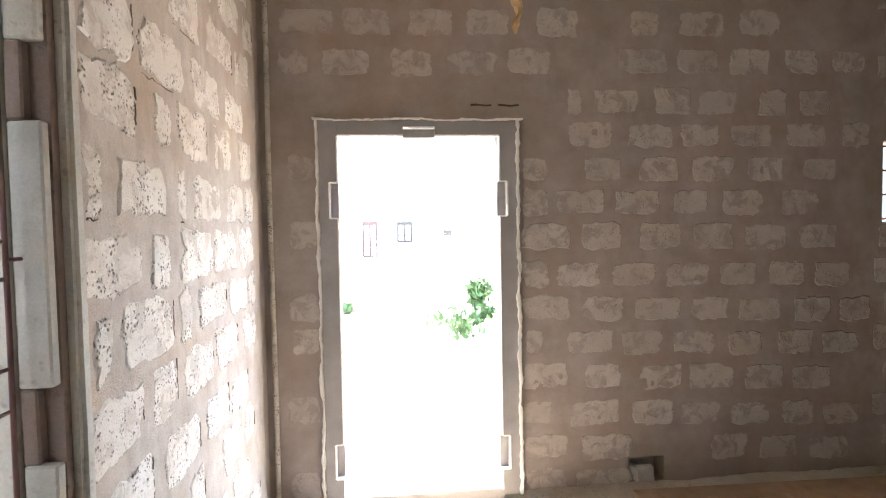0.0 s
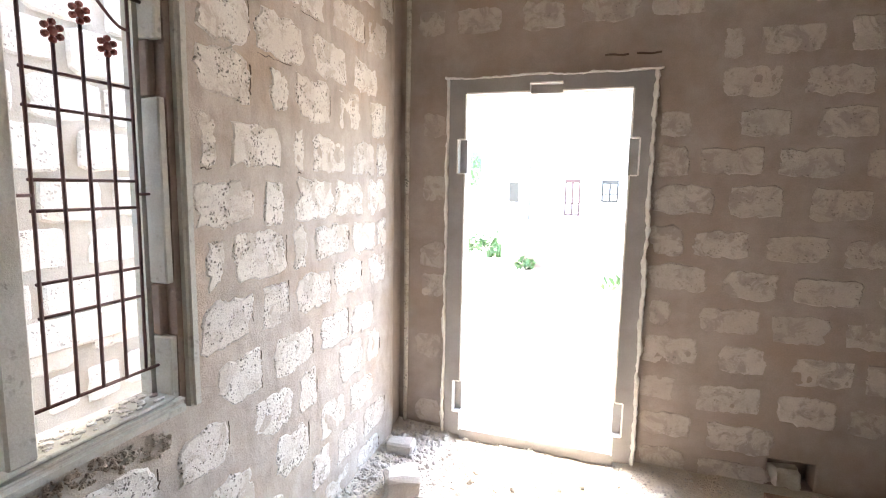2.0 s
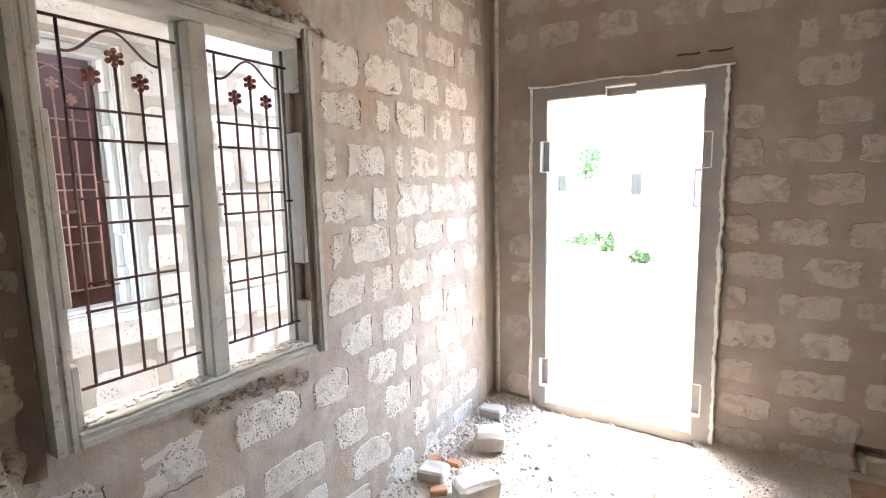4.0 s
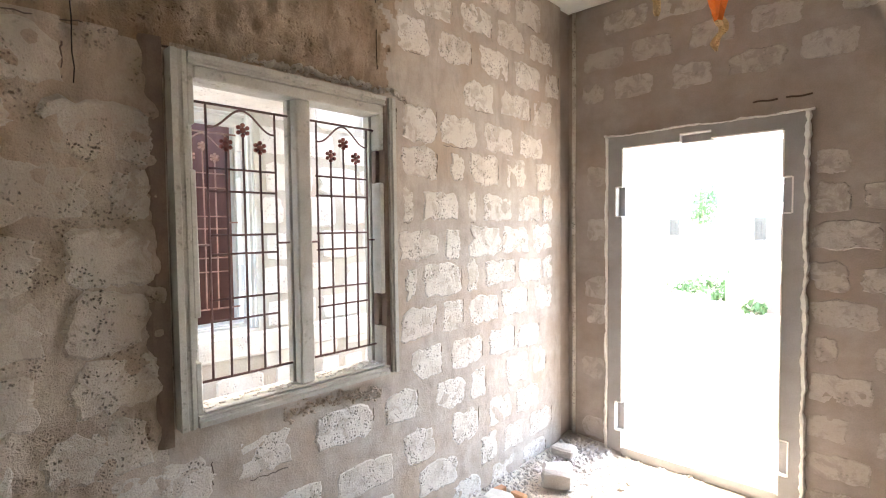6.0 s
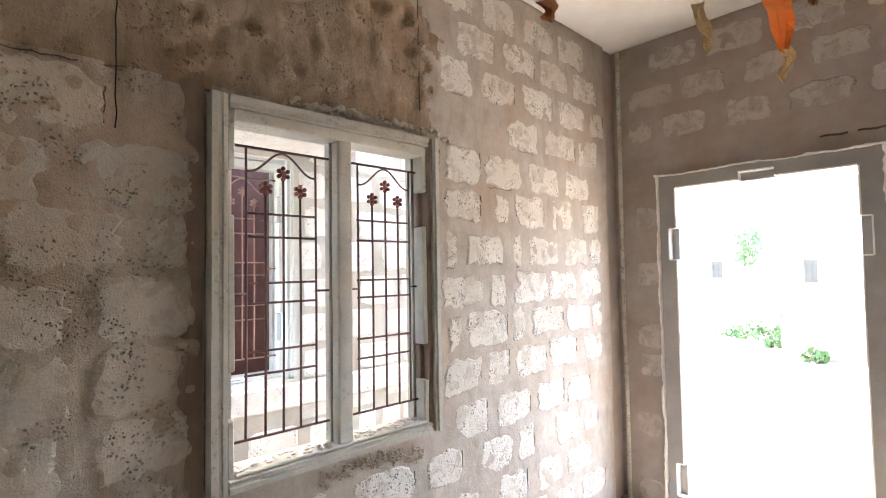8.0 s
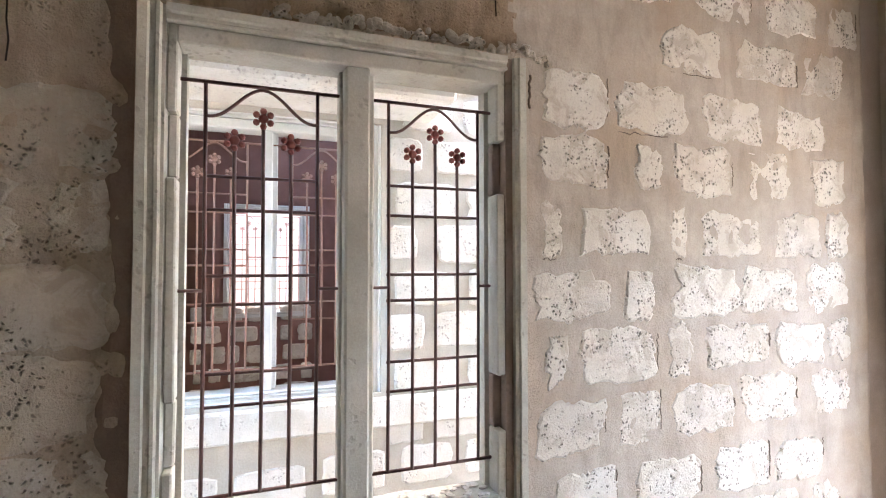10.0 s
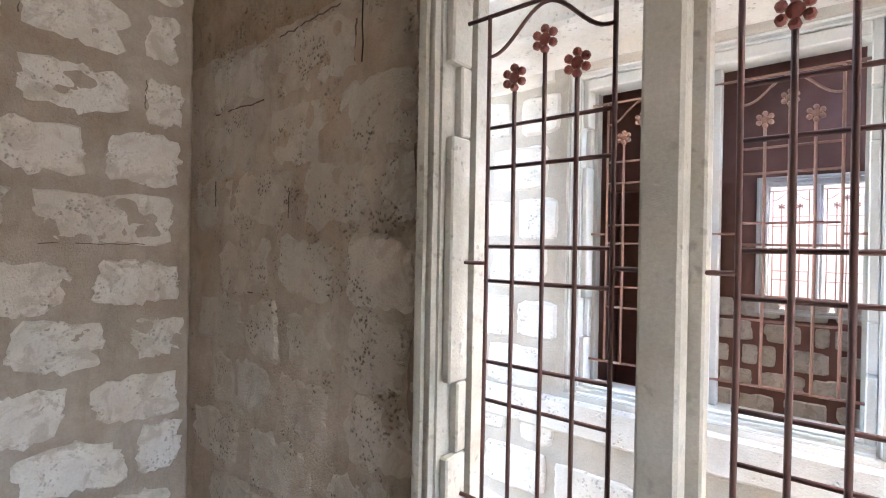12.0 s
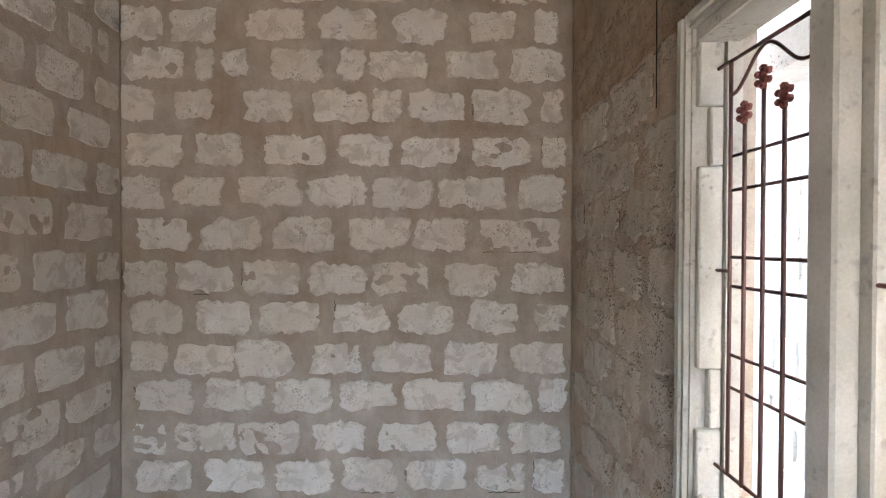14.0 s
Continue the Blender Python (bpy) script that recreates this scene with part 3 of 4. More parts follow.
tagged(obj("conduit_pipe", bm, M_BLOCK, True), "mortar-smeared conduit pipe running up the wall corner", "pipe")

# ---- neighbouring house across the passage ----
FW = -1.70
FWIN = (-0.04, 0.955, 0.95, 2.215)
house = tagged(new("neighbour_house"), "sunlit block house across a narrow passage", "house")
fw = rough_wall("house_wall", on_x(FW), -5.0, NORTH + 1.2, -0.2, 3.3, 0.18, M_FARMORT, "sunlit pale block wall", [FWIN], step=0.06)
del fw["kind"], fw["category"]
fw.parent = house
nw = window_unit("window", "white painted two-light frame with grilles coloured as sunlit", FW - .02, -0.052, 0.967, 0.938, 2.232, M_PALE, FW - .085, M_FARIRON, 0.095, shift=-.012)
del nw["kind"], nw["category"]
nw.parent = house
part("sill_ledge", boxes((FW - .05, FW + .022, -1.2, 2.4, .79, .93), bevel=.012, wobble=.008), M_FARWALL, house, "rough pale concrete ledge")
part("window_hood", boxes((FW - .05, FW + .36, -.7, 1.2, 2.245, 2.42), bevel=.015, wobble=.01), M_FARWALL, house, "whitish concrete hood over the window")
# rooms behind it
BWIN = (0.07, 0.95, 0.98, 2.2)
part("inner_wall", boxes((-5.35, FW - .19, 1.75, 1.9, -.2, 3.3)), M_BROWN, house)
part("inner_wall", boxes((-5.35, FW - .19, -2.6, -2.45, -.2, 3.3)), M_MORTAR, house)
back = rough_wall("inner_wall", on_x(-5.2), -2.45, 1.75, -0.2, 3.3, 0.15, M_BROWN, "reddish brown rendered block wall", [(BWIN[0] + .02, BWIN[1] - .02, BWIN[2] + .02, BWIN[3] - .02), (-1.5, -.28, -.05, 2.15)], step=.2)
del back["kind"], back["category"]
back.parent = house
part("inner_floor", boxes((-5.35, FW - .19, -2.45, 1.75, -.2, -.05)), M_FLOOR, house)
# Unseen roof: overhang added to shade the passage, gap to light the room.
part("roof_slab", boxes((-4.1, FW + .15, -5.0, NORTH + 1.2, 3.302, 3.42), (-5.5, -4.102, -5.0, .6, 3.302, 3.42), (-5.5, -4.102, 1.75, NORTH + 1.2, 3.302, 3.42),
                         (-5.5, -4.6, .602, 1.748, 3.302, 3.42)), M_CEIL, house)
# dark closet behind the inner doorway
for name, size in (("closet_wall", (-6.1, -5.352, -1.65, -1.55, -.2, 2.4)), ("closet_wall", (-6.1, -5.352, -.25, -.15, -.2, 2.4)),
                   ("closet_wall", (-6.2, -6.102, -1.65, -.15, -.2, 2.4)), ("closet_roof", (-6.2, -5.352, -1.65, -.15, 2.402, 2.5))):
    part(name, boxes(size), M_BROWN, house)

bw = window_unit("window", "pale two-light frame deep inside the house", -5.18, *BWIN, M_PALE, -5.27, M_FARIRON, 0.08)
del bw["kind"], bw["category"]
bw.parent = house
tagged(obj("boundary_wall", boxes((-6.5, -6.3, -5, 5, -.3, 3.3), wobble=.01), M_FARWALL), "pale block boundary wall behind the house", "wall")

# ---- far houses, hill, shrubs ----
far = tagged(new("far_house"), "white bungalow with wooden window, far across the sandy plot", "house")
part("wall", boxes((-3.2, 9, 26, 33, -.4, 3.3)), M_HOUSE, far)
part("parapet", boxes((-3.4, 9.2, 25.7, 33.2, 3.302, 3.5)), M_HOUSE, far)


def far_window(parent, x0, x1, z0, z1, y, frame_mat, pane_mat, rails=1):
    w = new("window")
    w.parent = parent
    f = 0.09
    part("frame", boxes((x0, x0 + f, y - .05, y - .002, z0, z1), (x1 - f, x1, y - .05, y - .002, z0, z1), (x0 + f, x1 - f, y - .05, y - .002, z0, z0 + f),
                        (x0 + f, x1 - f, y - .05, y - .002, z1 - 2 * f, z1), ((x0 + x1) / 2 - .05, (x0 + x1) / 2 + .05, y - .05, y - .002, z0 + f, z1 - 2 * f),
                        (x0 + f, x1 - f, y - .046, y - .006, z0 + (z1 - z0) * .33, z0 + (z1 - z0) * .33 + .06)), frame_mat, w)
    for a, b in ((x0 + f, (x0 + x1) / 2 - .05), ((x0 + x1) / 2 + .05, x1 - f)):
        part("pane", boxes((a, b, y - .012, y - .003, z0 + f, z1 - 2 * f)), pane_mat, w)


far_window(far, -1.51, -.75, .17, 1.98, 26, M_WOODRED, M_PALE)
far_window(far, .24, 1.03, .89, 1.95, 26, M_DARK, M_PALE)
far_window(far, 2.61, 3.08, 1.2, 1.5, 26, M_DARK, M_PALE)
far2 = tagged(new("far_house"), "pale house with dark window behind a small tree", "house")
part("wall", boxes((-14, -3.4, 26.5, 34, -.4, 2.5)), M_HOUSE, far2)
part("upper_storey", boxes((-5.95, -5.0, 26.52, 30, 2.502, 3.1)), M_BROWN, far2)
far_window(far2, -4.4, -3.9, .75, 1.8, 26.5, M_DARK, M_DARK)
far_window(far2, -8.2, -7.7, .95, 1.8, 26.5, M_DARK, M_DARK)


def leafy(name, label, category, at, trunk_h, spread, height, count, seed):
    """A tapered stem with limbs and a loose crown of small leaves."""
    t = thing(name, label, category, at)
    rng = random.Random(seed)
    bm = bmesh.new()
    tips = []
    tube(bm, [(0, 0, -.05), (.03, 0, trunk_h * .5), (0, .03, trunk_h)], 0.02 + trunk_h * .03)
    for k in range(9):
        a = rng.uniform(0, 6.28)
        tip = Vector((math.cos(a) * spread * rng.uniform(.4, 1), math.sin(a) * spread * rng.uniform(.4, 1), trunk_h + height * rng.uniform(.25, 1)))
        tube(bm, [(0, 0, trunk_h * .9), tip * .6, tip], 0.012 + trunk_h * .008, 5)
        tips.append(tip)
    part("trunk", bm, M_BARK, t)
    bm = bmesh.new()
    for k in range(count):
        c = rng.choice(tips) * rng.uniform(.75, 1.1) + Vector([rng.gauss(0, spread * .2) for _ in range(3)])
        c.z = max(c.z, .05)
        m = Matrix.Translation(c) @ Euler([rng.uniform(0, 6.28) for _ in range(3)]).to_matrix().to_4x4()
        s = rng.uniform(.05, .1)
        vs = [bm.verts.new(m @ Vector(p)) for p in ((-s, 0, 0), (0, -s * .45, .01), (s, 0, 0), (0, s * .45, .01))]
        bm.faces.new(vs)
    part("crown", bm, M_LEAF, t)


leafy("small_tree", "slender green tree before the far houses", "tree", (-6.3, 25.0, -.16), 1.7, .75, 1.5, 900, 4)
leafy("bush", "bright green leafy bush on the sandy ground", "bush", (1.42, 8.3, -.16), .12, .22, .62, 500, 5)
leafy("bush", "low straggly green weeds on sandy ground", "bush", (.95, 8.0, -.16), .05, .45, .25, 260, 6)
leafy("bush", "low straggly green weeds on sandy ground", "bush", (-1.95, 11.8, -.16), .04, .22, .12, 130, 7)
leafy("bush", "low straggly green weeds on sandy ground", "bush", (-1.03, 10.3, -.16), .04, .18, .12, 110, 8)
leafy("bush", "patch of low green weeds on sandy ground", "bush", (-2.6, 13.2, -.16), .05, .8, .10, 500, 9)
tagged(obj("low_wall", boxes((-1.6, -.3, 10.6, 10.8, -.3, .42), wobble=.03), M_SHADE_LOWWALL), "low unfinished block wall in the sandy yard", "wall")
bm = bmesh.new()
hv = []
for i in range(41):
    a = -1.3 + 2.6 * i / 40
    x, y = math.sin(a) * 500, math.cos(a) * 500
    h = 84 + 18 * noise.noise(Vector((i * .13, 2, 0))) + 5 * noise.noise(Vector((i * .6, 5, 0)))
    hv.append((bm.verts.new((x, y, -1)), bm.verts.new((x * 1.12, y * 1.12, h)), bm.verts.new((x * 1.4, y * 1.4, -1))))
for p, q in zip(hv, hv[1:]):
    bm.faces.new((p[0], q[0], q[1], p[1]))
    bm.faces.new((p[1], q[1], q[2], p[2]))
tagged(obj("backdrop_hill", bm, M_HILL, True), "hazy distant hills on the horizon", "backdrop", kind="structure")

# ---- niche at the foot of the doorway wall ----
part("niche_back", boxes((HOLE[0] - .01, HOLE[1] + .01, NORTH + .11, NORTH + .19, -.05, HOLE[3] + .01)), M_MORTAR_N, wall_north)


def rock(name, label, category, at, size, seed, material, group="", rz=0.0, cuts_=1):
    """A broken lump: a squared block with knocked-off corners and a rough skin."""
    rng = random.Random(seed)
    bm = bmesh.new()
    bmesh.ops.create_cube(bm, size=1)
    bmesh.ops.scale(bm, vec=size, verts=bm.verts[:])
    bmesh.ops.bevel(bm, geom=bm.edges[:], offset=min(size) * .16, segments=1, affect='EDGES')
    bmesh.ops.triangulate(bm, faces=bm.faces[:])
    bmesh.ops.subdivide_edges(bm, edges=bm.edges[:], cuts=cuts_, use_grid_fill=True)
    o = Vector([rng.uniform(0, 50) for _ in range(3)])
    for v in bm.verts:
        v.co += noise.noise_vector(v.co * (1.6 / max(size)) + o) * min(size) * .22
        v.co += noise.noise_vector(v.co * (7 / max(size)) + o) * min(size) * .06
    low = min(v.co.z for v in bm.verts)
    for v in bm.verts:
        v.co.z -= low
    ob = obj(name, bm, material)
    ob.matrix_basis = pose(at[0], at[1], at[2], 0, 0, rz)
    return tagged(ob, label, category, group)


def rest(x, y):
    return floor_height(x, y) - 0.006


for k, (x, y, sx, sy, sz, rz) in enumerate(((-.41, 2.21, .19, .15, .12, 30), (-.53, 1.76, .15, .12, .07, 10), (-.25, 1.72, .22, .16, .13, 60),
                                            (-.56, 2.55, .16, .1, .07, 0), (1.50, 2.93, .15, .1, .1, 5))):
    rock("broken_block", "broken piece of pale concrete block lying on the floor", "rubble", (x, y, rest(x, y) if y < 2.9 else -.05), (sx, sy, sz), 40 + k, M_RUBBLE, "broken blocks on the floor", rz)
for k, (x, y) in enumerate(((-.50, 1.92), (-.44, 1.66), (-.60, 1.86))):
    rock("brick_shard", "reddish brown broken brick shard in the rubble", "rubble", (x, y, rest(x, y)), (.09, .05, .035), 60 + k, M_RUST, "brick shards in the rubble", 40 * k)


def scatter(name, label, count, seed, pick, lo, hi):
    """Crumbs of mortar and gravel: small angular stones joined into one."""
    rng = random.Random(seed)
    verts, faces = [], []
    ico = bmesh.new()
    bmesh.ops.create_icosphere(ico, subdivisions=1, radius=1)
    base = [v.co.copy() for v in ico.verts]
    tri = [[v.index for v in f.verts] for f in ico.faces]
    ico.free()
    for _ in range(count):
        x, y = pick(rng)
        s = lo + (hi - lo) * rng.random() ** 4
        m = Euler([rng.uniform(0, 6.28) for _ in range(3)]).to_matrix()
        c = Vector((x, y, floor_height(x, y) + s * .05))
        k = len(verts)
        for b in base:
            q = m @ (Vector((b.x, b.y * .75, b.z * .55)) * rng.uniform(.65, 1.1))
            verts.append(c + q * s)
        faces += [[i + k for i in f] for f in tri]
    me = bpy.data.meshes.new(name)
    me.from_pydata([tuple(v) for v in verts], [], faces)
    me.materials.append(M_RUBBLE)
    return tagged(new(name, me), label, "rubble", kind="stuff")


scatter("mortar_crumbs", "grey mortar crumbs and gravel spread before the doorway", 6000, 1,
        lambda r: (min(3.0, -.66 + abs(r.gauss(0, 1.0))), max(.3, NORTH - .02 - abs(r.gauss(0, .75)))), .003, .014)
scatter("mortar_crumbs", "mortar crumbs heaped along the foot of the window wall", 2600, 2,
        lambda r: (-.68 + abs(r.gauss(0, .12)), r.uniform(-.9, 2.8)), .003, .022)

scatter("mortar_lumps", "coarse pale mortar lumps and stone chips by the doorway corner", 900, 3,
        lambda r: (min(1.6, -.66 + abs(r.gauss(0, .55))), max(.6, NORTH - .03 - abs(r.gauss(0, .6)))), .008, .034)

# ---- timber along the doorway wall ----
for k, (x0, x1, y, rz) in enumerate(((1.36, 3.3, 2.66, -1.5), (1.42, 3.1, 2.52, 1.0))):
    ob = obj("plank", boxes((-(x1 - x0) / 2, (x1 - x0) / 2, -.075, .075, 0, .03), bevel=.003, wobble=.004), M_TIMBER)
    ob.matrix_basis = pose((x0 + x1) / 2, y, -.032, 0, 0, rz)
    tagged(ob, "dusty reddish sawn timber plank lying along the wall", "plank", "planks along the wall")


# ---- strips hanging from the ceiling ----
def strip(name, label, top, length, width, material, seed, lean=(0, 0), torn=True):
    rng = random.Random(seed)
    bm = bmesh.new()
    rows, n = [], 18
    for k in range(n + 1):
        f = k / n
        c = Vector(top) + Vector((lean[0] * f + .012 * math.sin(f * 7 + seed), lean[1] * f + .015 * math.sin(f * 5), -length * f))
        w = width * (1.0 - .35 * f + .16 * math.sin(f * 11 + seed) + rng.uniform(-.1, .1)) * (1 if f < .85 else (1.08 - f) / .23)
        a = .25 + .25 * math.sin(f * 4 + seed)
        side = Vector((math.cos(a), math.sin(a), 0))
        rows.append([bm.verts.new(c + side * w * q + Vector((0, .012 * math.cos(q * 6 + f * 9), 0))) for q in (-.5, -.2, .15, .5)])
    for r0, r1 in zip(rows, rows[1:]):
        for k in range(3):
            bm.faces.new((r0[k], r0[k + 1], r1[k + 1], r1[k]))
    bmesh.ops.solidify(bm, geom=bm.faces[:], thickness=.0015)
    return tagged(obj(name, bm, material), label, "hanging strip")


strip("orange_strip", "crumpled orange plastic strip hanging from the ceiling", (.47, 2.0, TOP + .001), .64, .135, M_ORANGE, 2, (.035, 0))
strip("paper_strip", "torn tan paper tail hanging under an orange strip", (.512, 2.003, 2.47), .17, .045, M_TAN, 5)
strip("paper_strip", "torn tan paper strip hanging from the ceiling", (-.03, 2.62, TOP + .001), .30, .075, M_TAN, 3, (.05, 0))
strip("brown_strip", "small brown paper strip hanging from the ceiling", (.43, 2.78, TOP + .001), .17, .06, M_RUST, 4, (.07, 0))
strip("brown_strip", "small brown paper strip hanging by the window wall", (-.60, 1.92, TOP + .001), .14, .09, M_RUST, 6, (.04, .03))

# ---- lumps, cables and cracks on the window wall ----
rng = random.Random(9)
bm = bmesh.new()
for k in range(70):
    u = .42 + .82 * k / 70 + rng.uniform(-.01, .01)
    s = rng.uniform(.007, .018)
    m = Matrix.Translation(west(u, 2.178 + rng.uniform(0, .025) - max(0, u - 1.12) * .3, .004)) @ Euler([rng.uniform(0, 6) for _ in range(3)]).to_matrix().to_4x4() @ Matrix.Diagonal((s * .8, s * 1.4, s * .8, 1))
    bmesh.ops.create_icosphere(bm, subdivisions=2, radius=1, matrix=m)
for v in bm.verts:
    v.co += noise.noise_vector(v.co * 40) * .009
part("mortar_lip", bm, M_FAINT, wall_west, "broken mortar lip over the window")
bm = bmesh.new()
for k in range(170):
    u = .55 + .5 * rng.random()
    s = rng.uniform(.003, .009)
    bmesh.ops.create_icosphere(bm, subdivisions=1, radius=1, matrix=Matrix.Translation(west(u, .80 - .12 * abs(u - .75) + rng.gauss(0, .018), .002)) @ Matrix.Diagonal((s, s * 1.3, s, 1)))
for v in bm.verts:
    v.co += noise.noise_vector(v.co * 90) * .005
part("mortar_crust", bm, M_SMEAR, wall_west, "crumbled mortar under the window")
bm = bmesh.new()
for k in range(130):
    u = .23 + .8 * rng.random()
    if .59 < u < .70:
        continue
    s = rng.uniform(.003, .010)
    bmesh.ops.create_icosphere(bm, subdivisions=1, radius=1, matrix=Matrix.Translation((-.665 - rng.random() * .08, u, .9035 + s * .3)) @ Matrix.Diagonal((s, s * 1.6, s * .7, 1)))
part("mortar_crumb", bm, M_RUBBLE, window_1, "mortar crumbs left on the sill")


def line(name, label, pts, r, material):
    bm = bmesh.new()
    tube(bm, pts, r, 5)
    return part(name, bm, material, wall_west, label)


def run(u0, v0, u1, v1, n=16, amp=.006, d=.004, s=0.0):
    return [west(u0 + (u1 - u0) * k / n + amp * noise.noise(Vector((k * .7, s, 1))), v0 + (v1 - v0) * k / n + amp * noise.noise(Vector((k * .7, s, 9))), d) for k in range(n + 1)]


line("cable", "thin dark cable hanging down the wall", run(1.05, 3.05, 1.055, 2.28, d=.003), .002, M_DARK)
line("cable", "thin dark cable end on the wall", run(-.113, 2.75, -.11, 1.99, d=.003, s=3), .002, M_DARK)
line("crack", "dark open lintel crack", run(-.9, 2.13, -.05, 2.18, 40, .012, .001, 5), .0022, M_CRACK)
line("crack", "dark gap above the window head", run(.14, 2.165, .75, 2.162, 30, .006, .0, 6), .004, M_CRACK)
line("crack", "dark gap beside the window head", run(1.17, 2.12, 1.165, 2.02, 8, .006, .001, 7), .004, M_CRACK)

bm = bmesh.new()
for k in range(2):
    u = .46 + k * .16
    tube(bm, [(u + .12 * q / 5, NORTH - .002, 2.236 + .003 * math.sin(q * 1.3 + k)) for q in range(6)], .0055, 5)
part("lintel_gap", bm, M_CRACK, wall_north, "dark gap in the mortar above the door")


# ---- window frame's shadow and dirt on the wall, as a dark brown strip ----
bm = bmesh.new()
rows = []
for k in range(61):
    v = .79 + 1.40 * k / 60
    e = .070 + .018 * noise.noise(Vector((v * 3, 2, 5))) + .008 * noise.noise(Vector((v * 14, 2, 5)))
    rows.append([bm.verts.new(west(u, v, d + .003 * noise.noise(Vector((u * 40, v * 20, 3))))) for u, d in ((e, -.010), (e + .022, .006), (.115, .010), (.1345, .012), (.1348, -.01))])
for r0, r1 in zip(rows, rows[1:]):
    for k in range(4):
        bm.faces.new((r0[k], r0[k + 1], r1[k + 1], r1[k]))
bmesh.ops.recalc_face_normals(bm, faces=bm.faces[:])
part("frame_shadow_strip", bm, M_SHADE_LOWWALL, wall_west, "dark brown shadow and dirt strip beside the window frame")

# ---- blocks of the walls ----
ZC = [0.17 + 0.2115 * k for k in range(14)]


def set_blocks(wall, place, material, proud, ragged, h, seed, v, slope, spans, gaps=0.0):
    """One course: the blocks' ends along the wall, at the height of the course's middle."""
    rng = random.Random(seed + v)
    for a, b in spans:
        c = (a + b) / 2
        bm = block_bm(place, c, v + slope * (c - .9) + rng.uniform(-.005, .005), b - a, h + rng.uniform(-.022, .010), proud * rng.uniform(.5, 1.5), rng.random(), ragged)
        part("block", bm, material, wall)
        if rng.random() < gaps:
            open_joint(wall, place, a, b, v, h, rng)


def south_course(v, *spans):
    set_blocks(wall_south, on_y(SOUTH), M_BLOCK_S, .0032, .62, .172, 11, v, 0.0, spans, .12)


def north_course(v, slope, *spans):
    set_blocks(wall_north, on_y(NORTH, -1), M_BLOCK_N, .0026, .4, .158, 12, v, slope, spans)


def west_course(v, *spans):
    set_blocks(wall_west, west, M_BLOCK, .0035, .62, .170, 13, v, 0.0, spans, .45)


south_course(2.675, (-0.62, -0.49), (-0.40, -0.16), (-0.04, 0.24), (0.32, 0.63), (0.69, 1.01), (1.14, 1.38), (1.41, 1.66))
south_course(2.472, (-0.65, -0.38), (-0.30, -0.03), (0.06, 0.35), (0.38, 0.51), (0.60, 0.86), (0.98, 1.11), (1.15, 1.25), (1.31, 1.61))
south_course(2.263, (-0.65, -0.53), (-0.48, -0.18), (-0.14, 0.16), (0.19, 0.34), (0.36, 0.65), (0.75, 1.00), (1.17, 1.35), (1.46, 1.65))
south_course(2.028, (-0.66, -0.54), (-0.48, -0.17), (-0.12, 0.19), (0.25, 0.52), (0.58, 0.89), (1.01, 1.25), (1.31, 1.61))
south_course(1.817, (-0.66, -0.42), (-0.35, -0.01), (0.03, 0.34), (0.37, 0.67), (0.70, 1.03), (1.11, 1.36), (1.42, 1.63))
south_course(1.598, (-0.63, -0.22), (-0.16, 0.12), (0.14, 0.47), (0.54, 0.85), (0.92, 1.23), (1.28, 1.56))
south_course(1.373, (-0.66, -0.38), (-0.33, -0.04), (0.04, 0.34), (0.36, 0.67), (0.71, 1.01), (1.06, 1.35), (1.40, 1.62))
south_course(1.168, (-0.68, -0.50), (-0.42, -0.16), (-0.08, 0.21), (0.25, 0.53), (0.62, 0.92), (0.96, 1.24), (1.32, 1.58))
south_course(0.956, (-0.66, -0.38), (-0.31, -0.03), (0.03, 0.33), (0.39, 0.66), (0.74, 1.04), (1.05, 1.35), (1.40, 1.59))
south_course(0.762, (-0.68, -0.53), (-0.49, -0.19), (-0.14, 0.17), (0.23, 0.51), (0.55, 0.85), (0.89, 1.20), (1.26, 1.56))
south_course(0.541, (-0.65, -0.37), (-0.34, -0.05), (0.01, 0.32), (0.38, 0.65), (0.71, 1.04), (1.05, 1.37), (1.40, 1.58))
south_course(0.343, (-0.67, -0.51), (-0.46, -0.20), (-0.15, 0.16), (0.21, 0.49), (0.54, 0.85), (0.90, 1.21), (1.27, 1.56))
south_course(2.88, (-.55, -.25), (-.18, .12), (.18, .48), (.55, .84), (.9, 1.2), (1.26, 1.55))
south_course(.13, (-.64, -.38), (-.32, -.03), (.03, .33), (.38, .67), (.73, 1.03), (1.08, 1.36), (1.41, 1.6))
north_course(2.710, 0.021, (-0.60, -0.30), (-0.25, 0.01), (0.12, 0.36), (0.44, 0.69), (0.85, 1.10), (1.41, 1.59), (1.71, 2.00), (2.10, 2.36))
north_course(2.487, 0.017, (-0.61, -0.44), (-0.37, -0.10), (0.01, 0.24), (0.33, 0.62), (0.68, 0.93), (1.34, 1.64), (1.71, 1.96), (2.04, 2.29), (2.39, 2.62), (2.70, 2.92))
north_course(2.260, 0.007, (1.03, 1.12), (1.19, 1.46), (1.57, 1.79), (1.84, 2.09), (2.22, 2.41), (2.49, 2.70))
north_course(2.064, 0.004, (1.04, 1.30), (1.40, 1.68), (1.73, 1.97), (2.05, 2.31), (2.41, 2.67), (2.78, 2.97))
north_course(1.871, -0.007, (-0.57, -0.42), (0.76, 0.91), (1.13, 1.36), (1.47, 1.71), (1.80, 2.07), (2.16, 2.39), (2.52, 2.74))
north_course(1.680, -0.014, (0.76, 0.91), (0.96, 1.25), (1.32, 1.60), (1.68, 1.90), (2.00, 2.26), (2.38, 2.62))
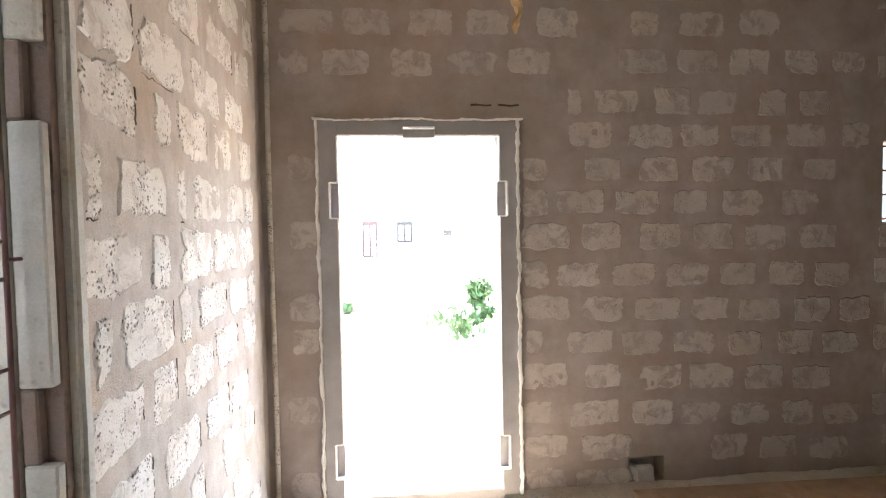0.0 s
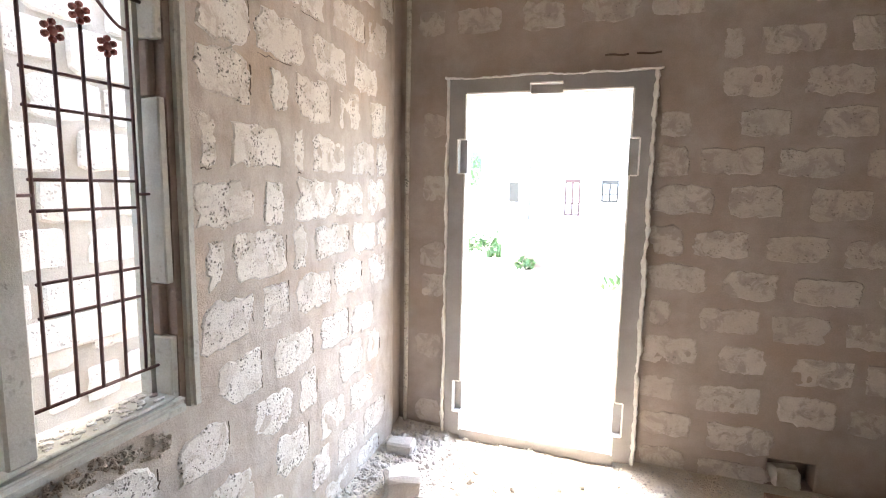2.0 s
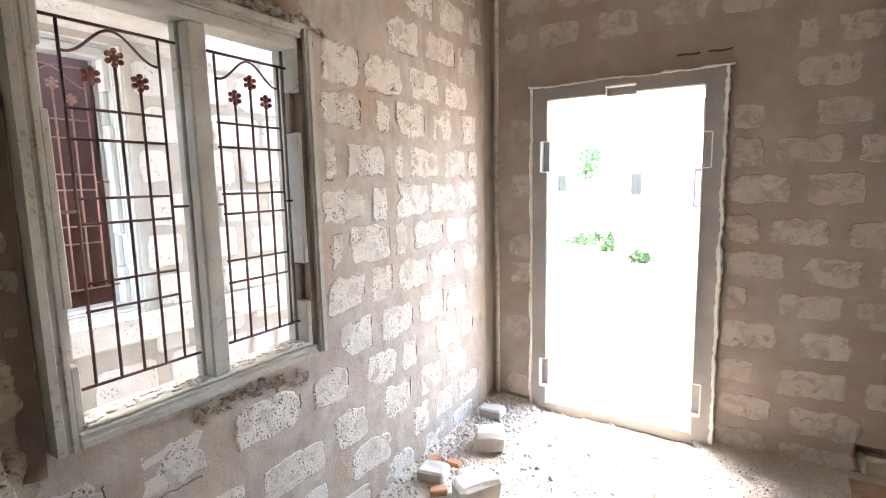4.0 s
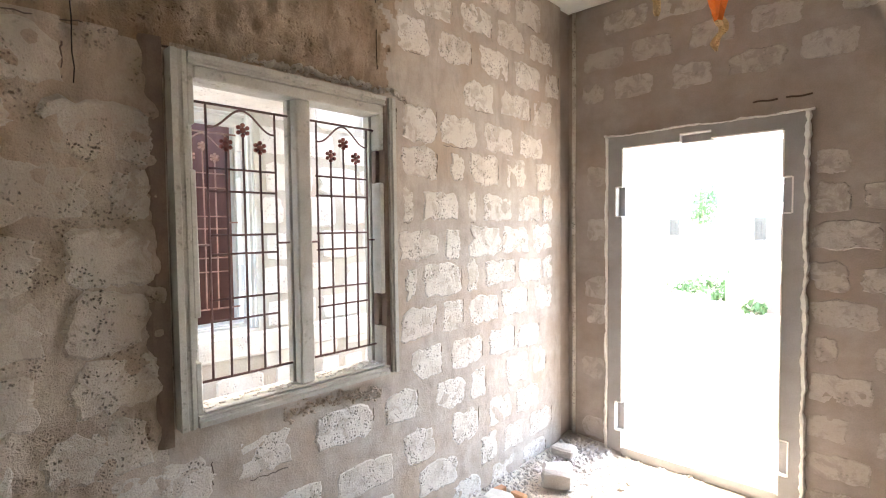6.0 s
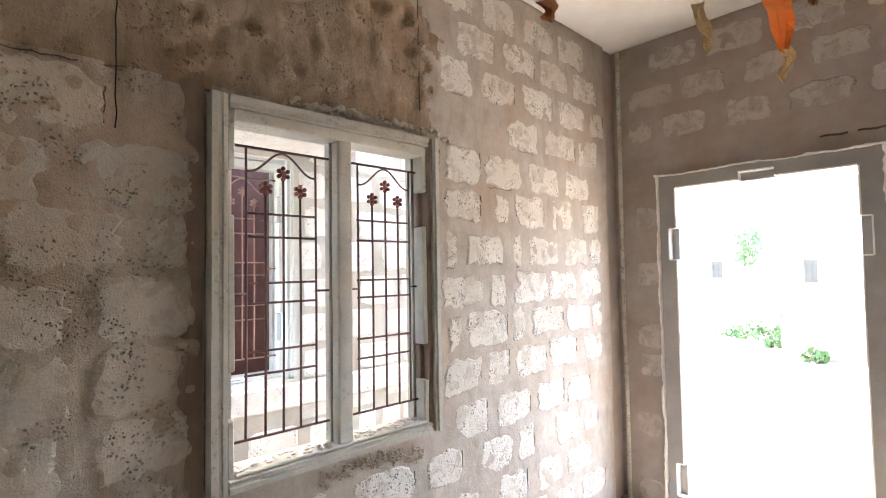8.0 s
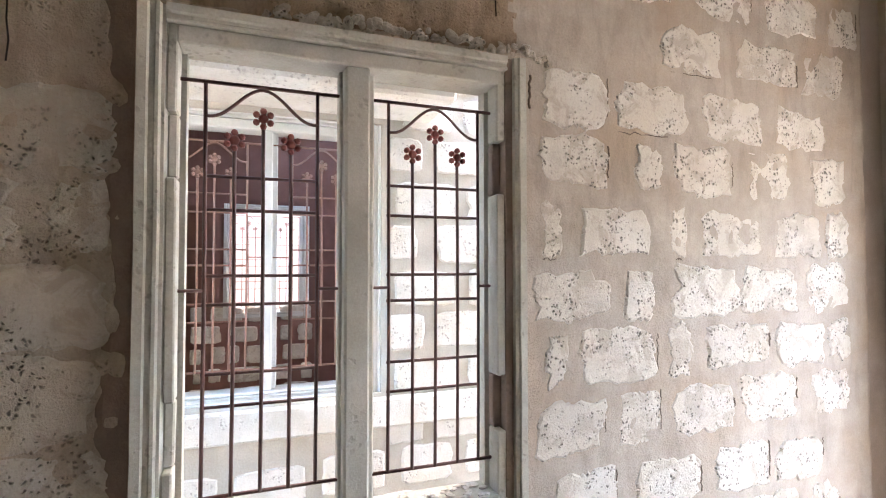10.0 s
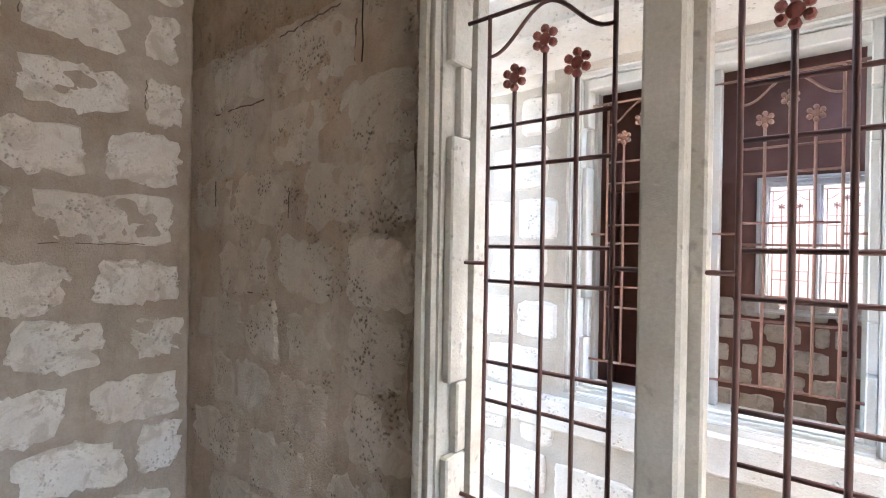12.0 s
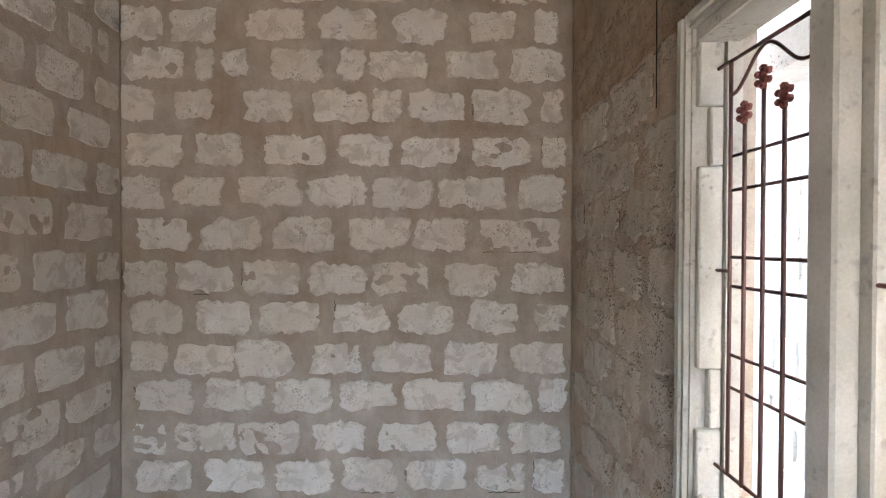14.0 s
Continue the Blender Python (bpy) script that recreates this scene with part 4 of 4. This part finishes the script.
north_course(1.481, -0.020, (-0.57, -0.41), (0.75, 1.04), (1.11, 1.36), (1.47, 1.73), (1.81, 2.07), (2.15, 2.41), (2.50, 2.75))
north_course(1.257, -0.024, (0.74, 0.91), (0.96, 1.23), (1.30, 1.57), (1.63, 1.91), (1.98, 2.22), (2.30, 2.54), (2.61, 2.85))
north_course(1.056, -0.033, (-0.58, -0.42), (0.75, 1.04), (1.11, 1.37), (1.44, 1.73), (1.80, 2.04), (2.11, 2.38), (2.47, 2.72), (2.78, 2.99))
north_course(0.856, -0.040, (-0.57, -0.42), (0.77, 0.87), (1.02, 1.30), (1.36, 1.62), (1.68, 1.95), (2.04, 2.26), (2.36, 2.60), (2.66, 2.92))
north_course(0.653, -0.047, (0.75, 1.02), (1.13, 1.35), (1.47, 1.74), (1.79, 2.08), (2.15, 2.41), (2.46, 2.72))
north_course(0.434, -0.055, (-0.60, -0.43), (0.74, 0.92), (1.04, 1.34), (1.42, 1.68), (1.73, 1.99), (2.06, 2.31), (2.40, 2.61), (2.67, 2.92))
north_course(0.230, -0.061, (0.76, 1.02), (1.10, 1.42), (1.93, 2.16), (2.25, 2.50), (2.58, 2.85))
north_course(0.015, -0.050, (-0.60, -0.43), (0.76, 1.00), (1.07, 1.42))
north_course(2.92, 0.0, (-.45, -.15), (-.08, .22), (.3, .6), (.68, .98), (1.06, 1.36), (1.44, 1.74))
west_course(2.291, (1.67, 1.95), (2.02, 2.34), (2.37, 2.61))
west_course(2.064, (1.21, 1.45), (1.49, 1.78), (1.86, 2.14), (2.22, 2.49))
west_course(1.875, (1.20, 1.45), (1.56, 1.67), (1.73, 1.99), (2.08, 2.29), (2.41, 2.61))
west_course(1.654, (1.21, 1.28), (1.35, 1.62), (1.70, 1.77), (1.85, 2.13), (2.20, 2.45), (2.49, 2.62))
west_course(1.454, (1.18, 1.46), (1.52, 1.63), (1.71, 2.02), (2.03, 2.32), (2.37, 2.62))
west_course(1.259, (1.22, 1.29), (1.34, 1.64), (1.69, 1.79), (1.85, 2.16), (2.19, 2.47), (2.49, 2.61))
west_course(1.058, (1.18, 1.43), (1.49, 1.65), (1.70, 1.98), (2.02, 2.30), (2.39, 2.61))
west_course(0.834, (1.25, 1.47), (1.55, 1.82), (1.88, 2.15), (2.18, 2.44))
west_course(0.631, (1.43, 1.66), (1.71, 1.85), (2.06, 2.31), (2.37, 2.53))
west_course(0.41, (1.19, 1.42), (1.55, 1.78), (1.88, 2.11), (2.17, 2.44))
west_course(0.21, (1.30, 1.60), (1.81, 1.96), (2.04, 2.24), (2.32, 2.60))
west_course(0.02, (1.16, 1.42), (1.55, 1.80), (1.90, 2.15), (2.25, 2.52))
west_course(2.50, (1.18, 1.40), (1.47, 1.74), (1.82, 2.10), (2.17, 2.46), (2.52, 2.70))
west_course(2.71, (1.30, 1.58), (1.65, 1.93), (2.00, 2.28), (2.35, 2.62))
west_course(2.91, (1.18, 1.42), (1.49, 1.76), (1.84, 2.12), (2.19, 2.47))
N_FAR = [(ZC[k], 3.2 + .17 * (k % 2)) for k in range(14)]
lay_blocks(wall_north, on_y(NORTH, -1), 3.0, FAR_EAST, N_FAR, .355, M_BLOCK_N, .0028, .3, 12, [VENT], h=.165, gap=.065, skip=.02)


def smeared_course(v, *spans):
    set_blocks(wall_west, west, M_FAINT, .0075, .7, .180, 14, v, 0.0, spans, .5)


smeared_course(2.07, (-.92, -.58), (-.50, -.14))
smeared_course(1.85, (-.92, -.62), (-.54, -.27), (-.19, .10))
smeared_course(1.66, (-1.06, -.91), (-.84, -.44), (-.36, -.10), (-.03, .09))
smeared_course(1.45, (-.86, -.54), (-.47, -.21), (-.15, .09))
smeared_course(1.25, (-1.02, -.71), (-.66, -.49), (-.43, -.21), (-.16, .06))
smeared_course(1.05, (-.90, -.55), (-.46, -.23), (-.14, .10))
smeared_course(0.84, (-1.04, -.72), (-.64, -.30), (-.22, .06))
smeared_course(0.63, (-.90, -.55), (-.46, -.14), (-.06, .26))
smeared_course(0.42, (-1.04, -.72), (-.64, -.30), (-.22, .06))
smeared_course(0.21, (-.90, -.55), (-.46, -.14), (-.06, .10))
west_course(0.655, (.36, .58), (.70, 1.00), (1.08, 1.29))
lay_blocks(wall_west, west, .12, 1.14, list(zip(ZC[:2], [.4, .6])), .36, M_BLOCK, .003, .22, 15, [WIN], h=.17, gap=.06, skip=.1)
lay_blocks(wall_east, on_x(EAST, -1), SOUTH, ALCOVE, list(zip(ZC, [.0, -.17] * 7)), .35, M_BLOCK_S, .003, .24, 16, h=.17, gap=.05)
lay_blocks(fw, on_x(FW), -1.4, 2.6, list(zip(ZC, [.1, .28] * 7)), .36, M_FARWALL, .008, .12, 17,
           [(FWIN[0] - .02, FWIN[1] + .02, .8, 2.48)], h=.175, gap=.05)
lay_blocks(back, on_x(-5.2), -.25, 1.0, list(zip(ZC[:5], [.1, .28] * 3)), .36, M_BLOCK_S, .012, .12, 19, h=.17, gap=.06)
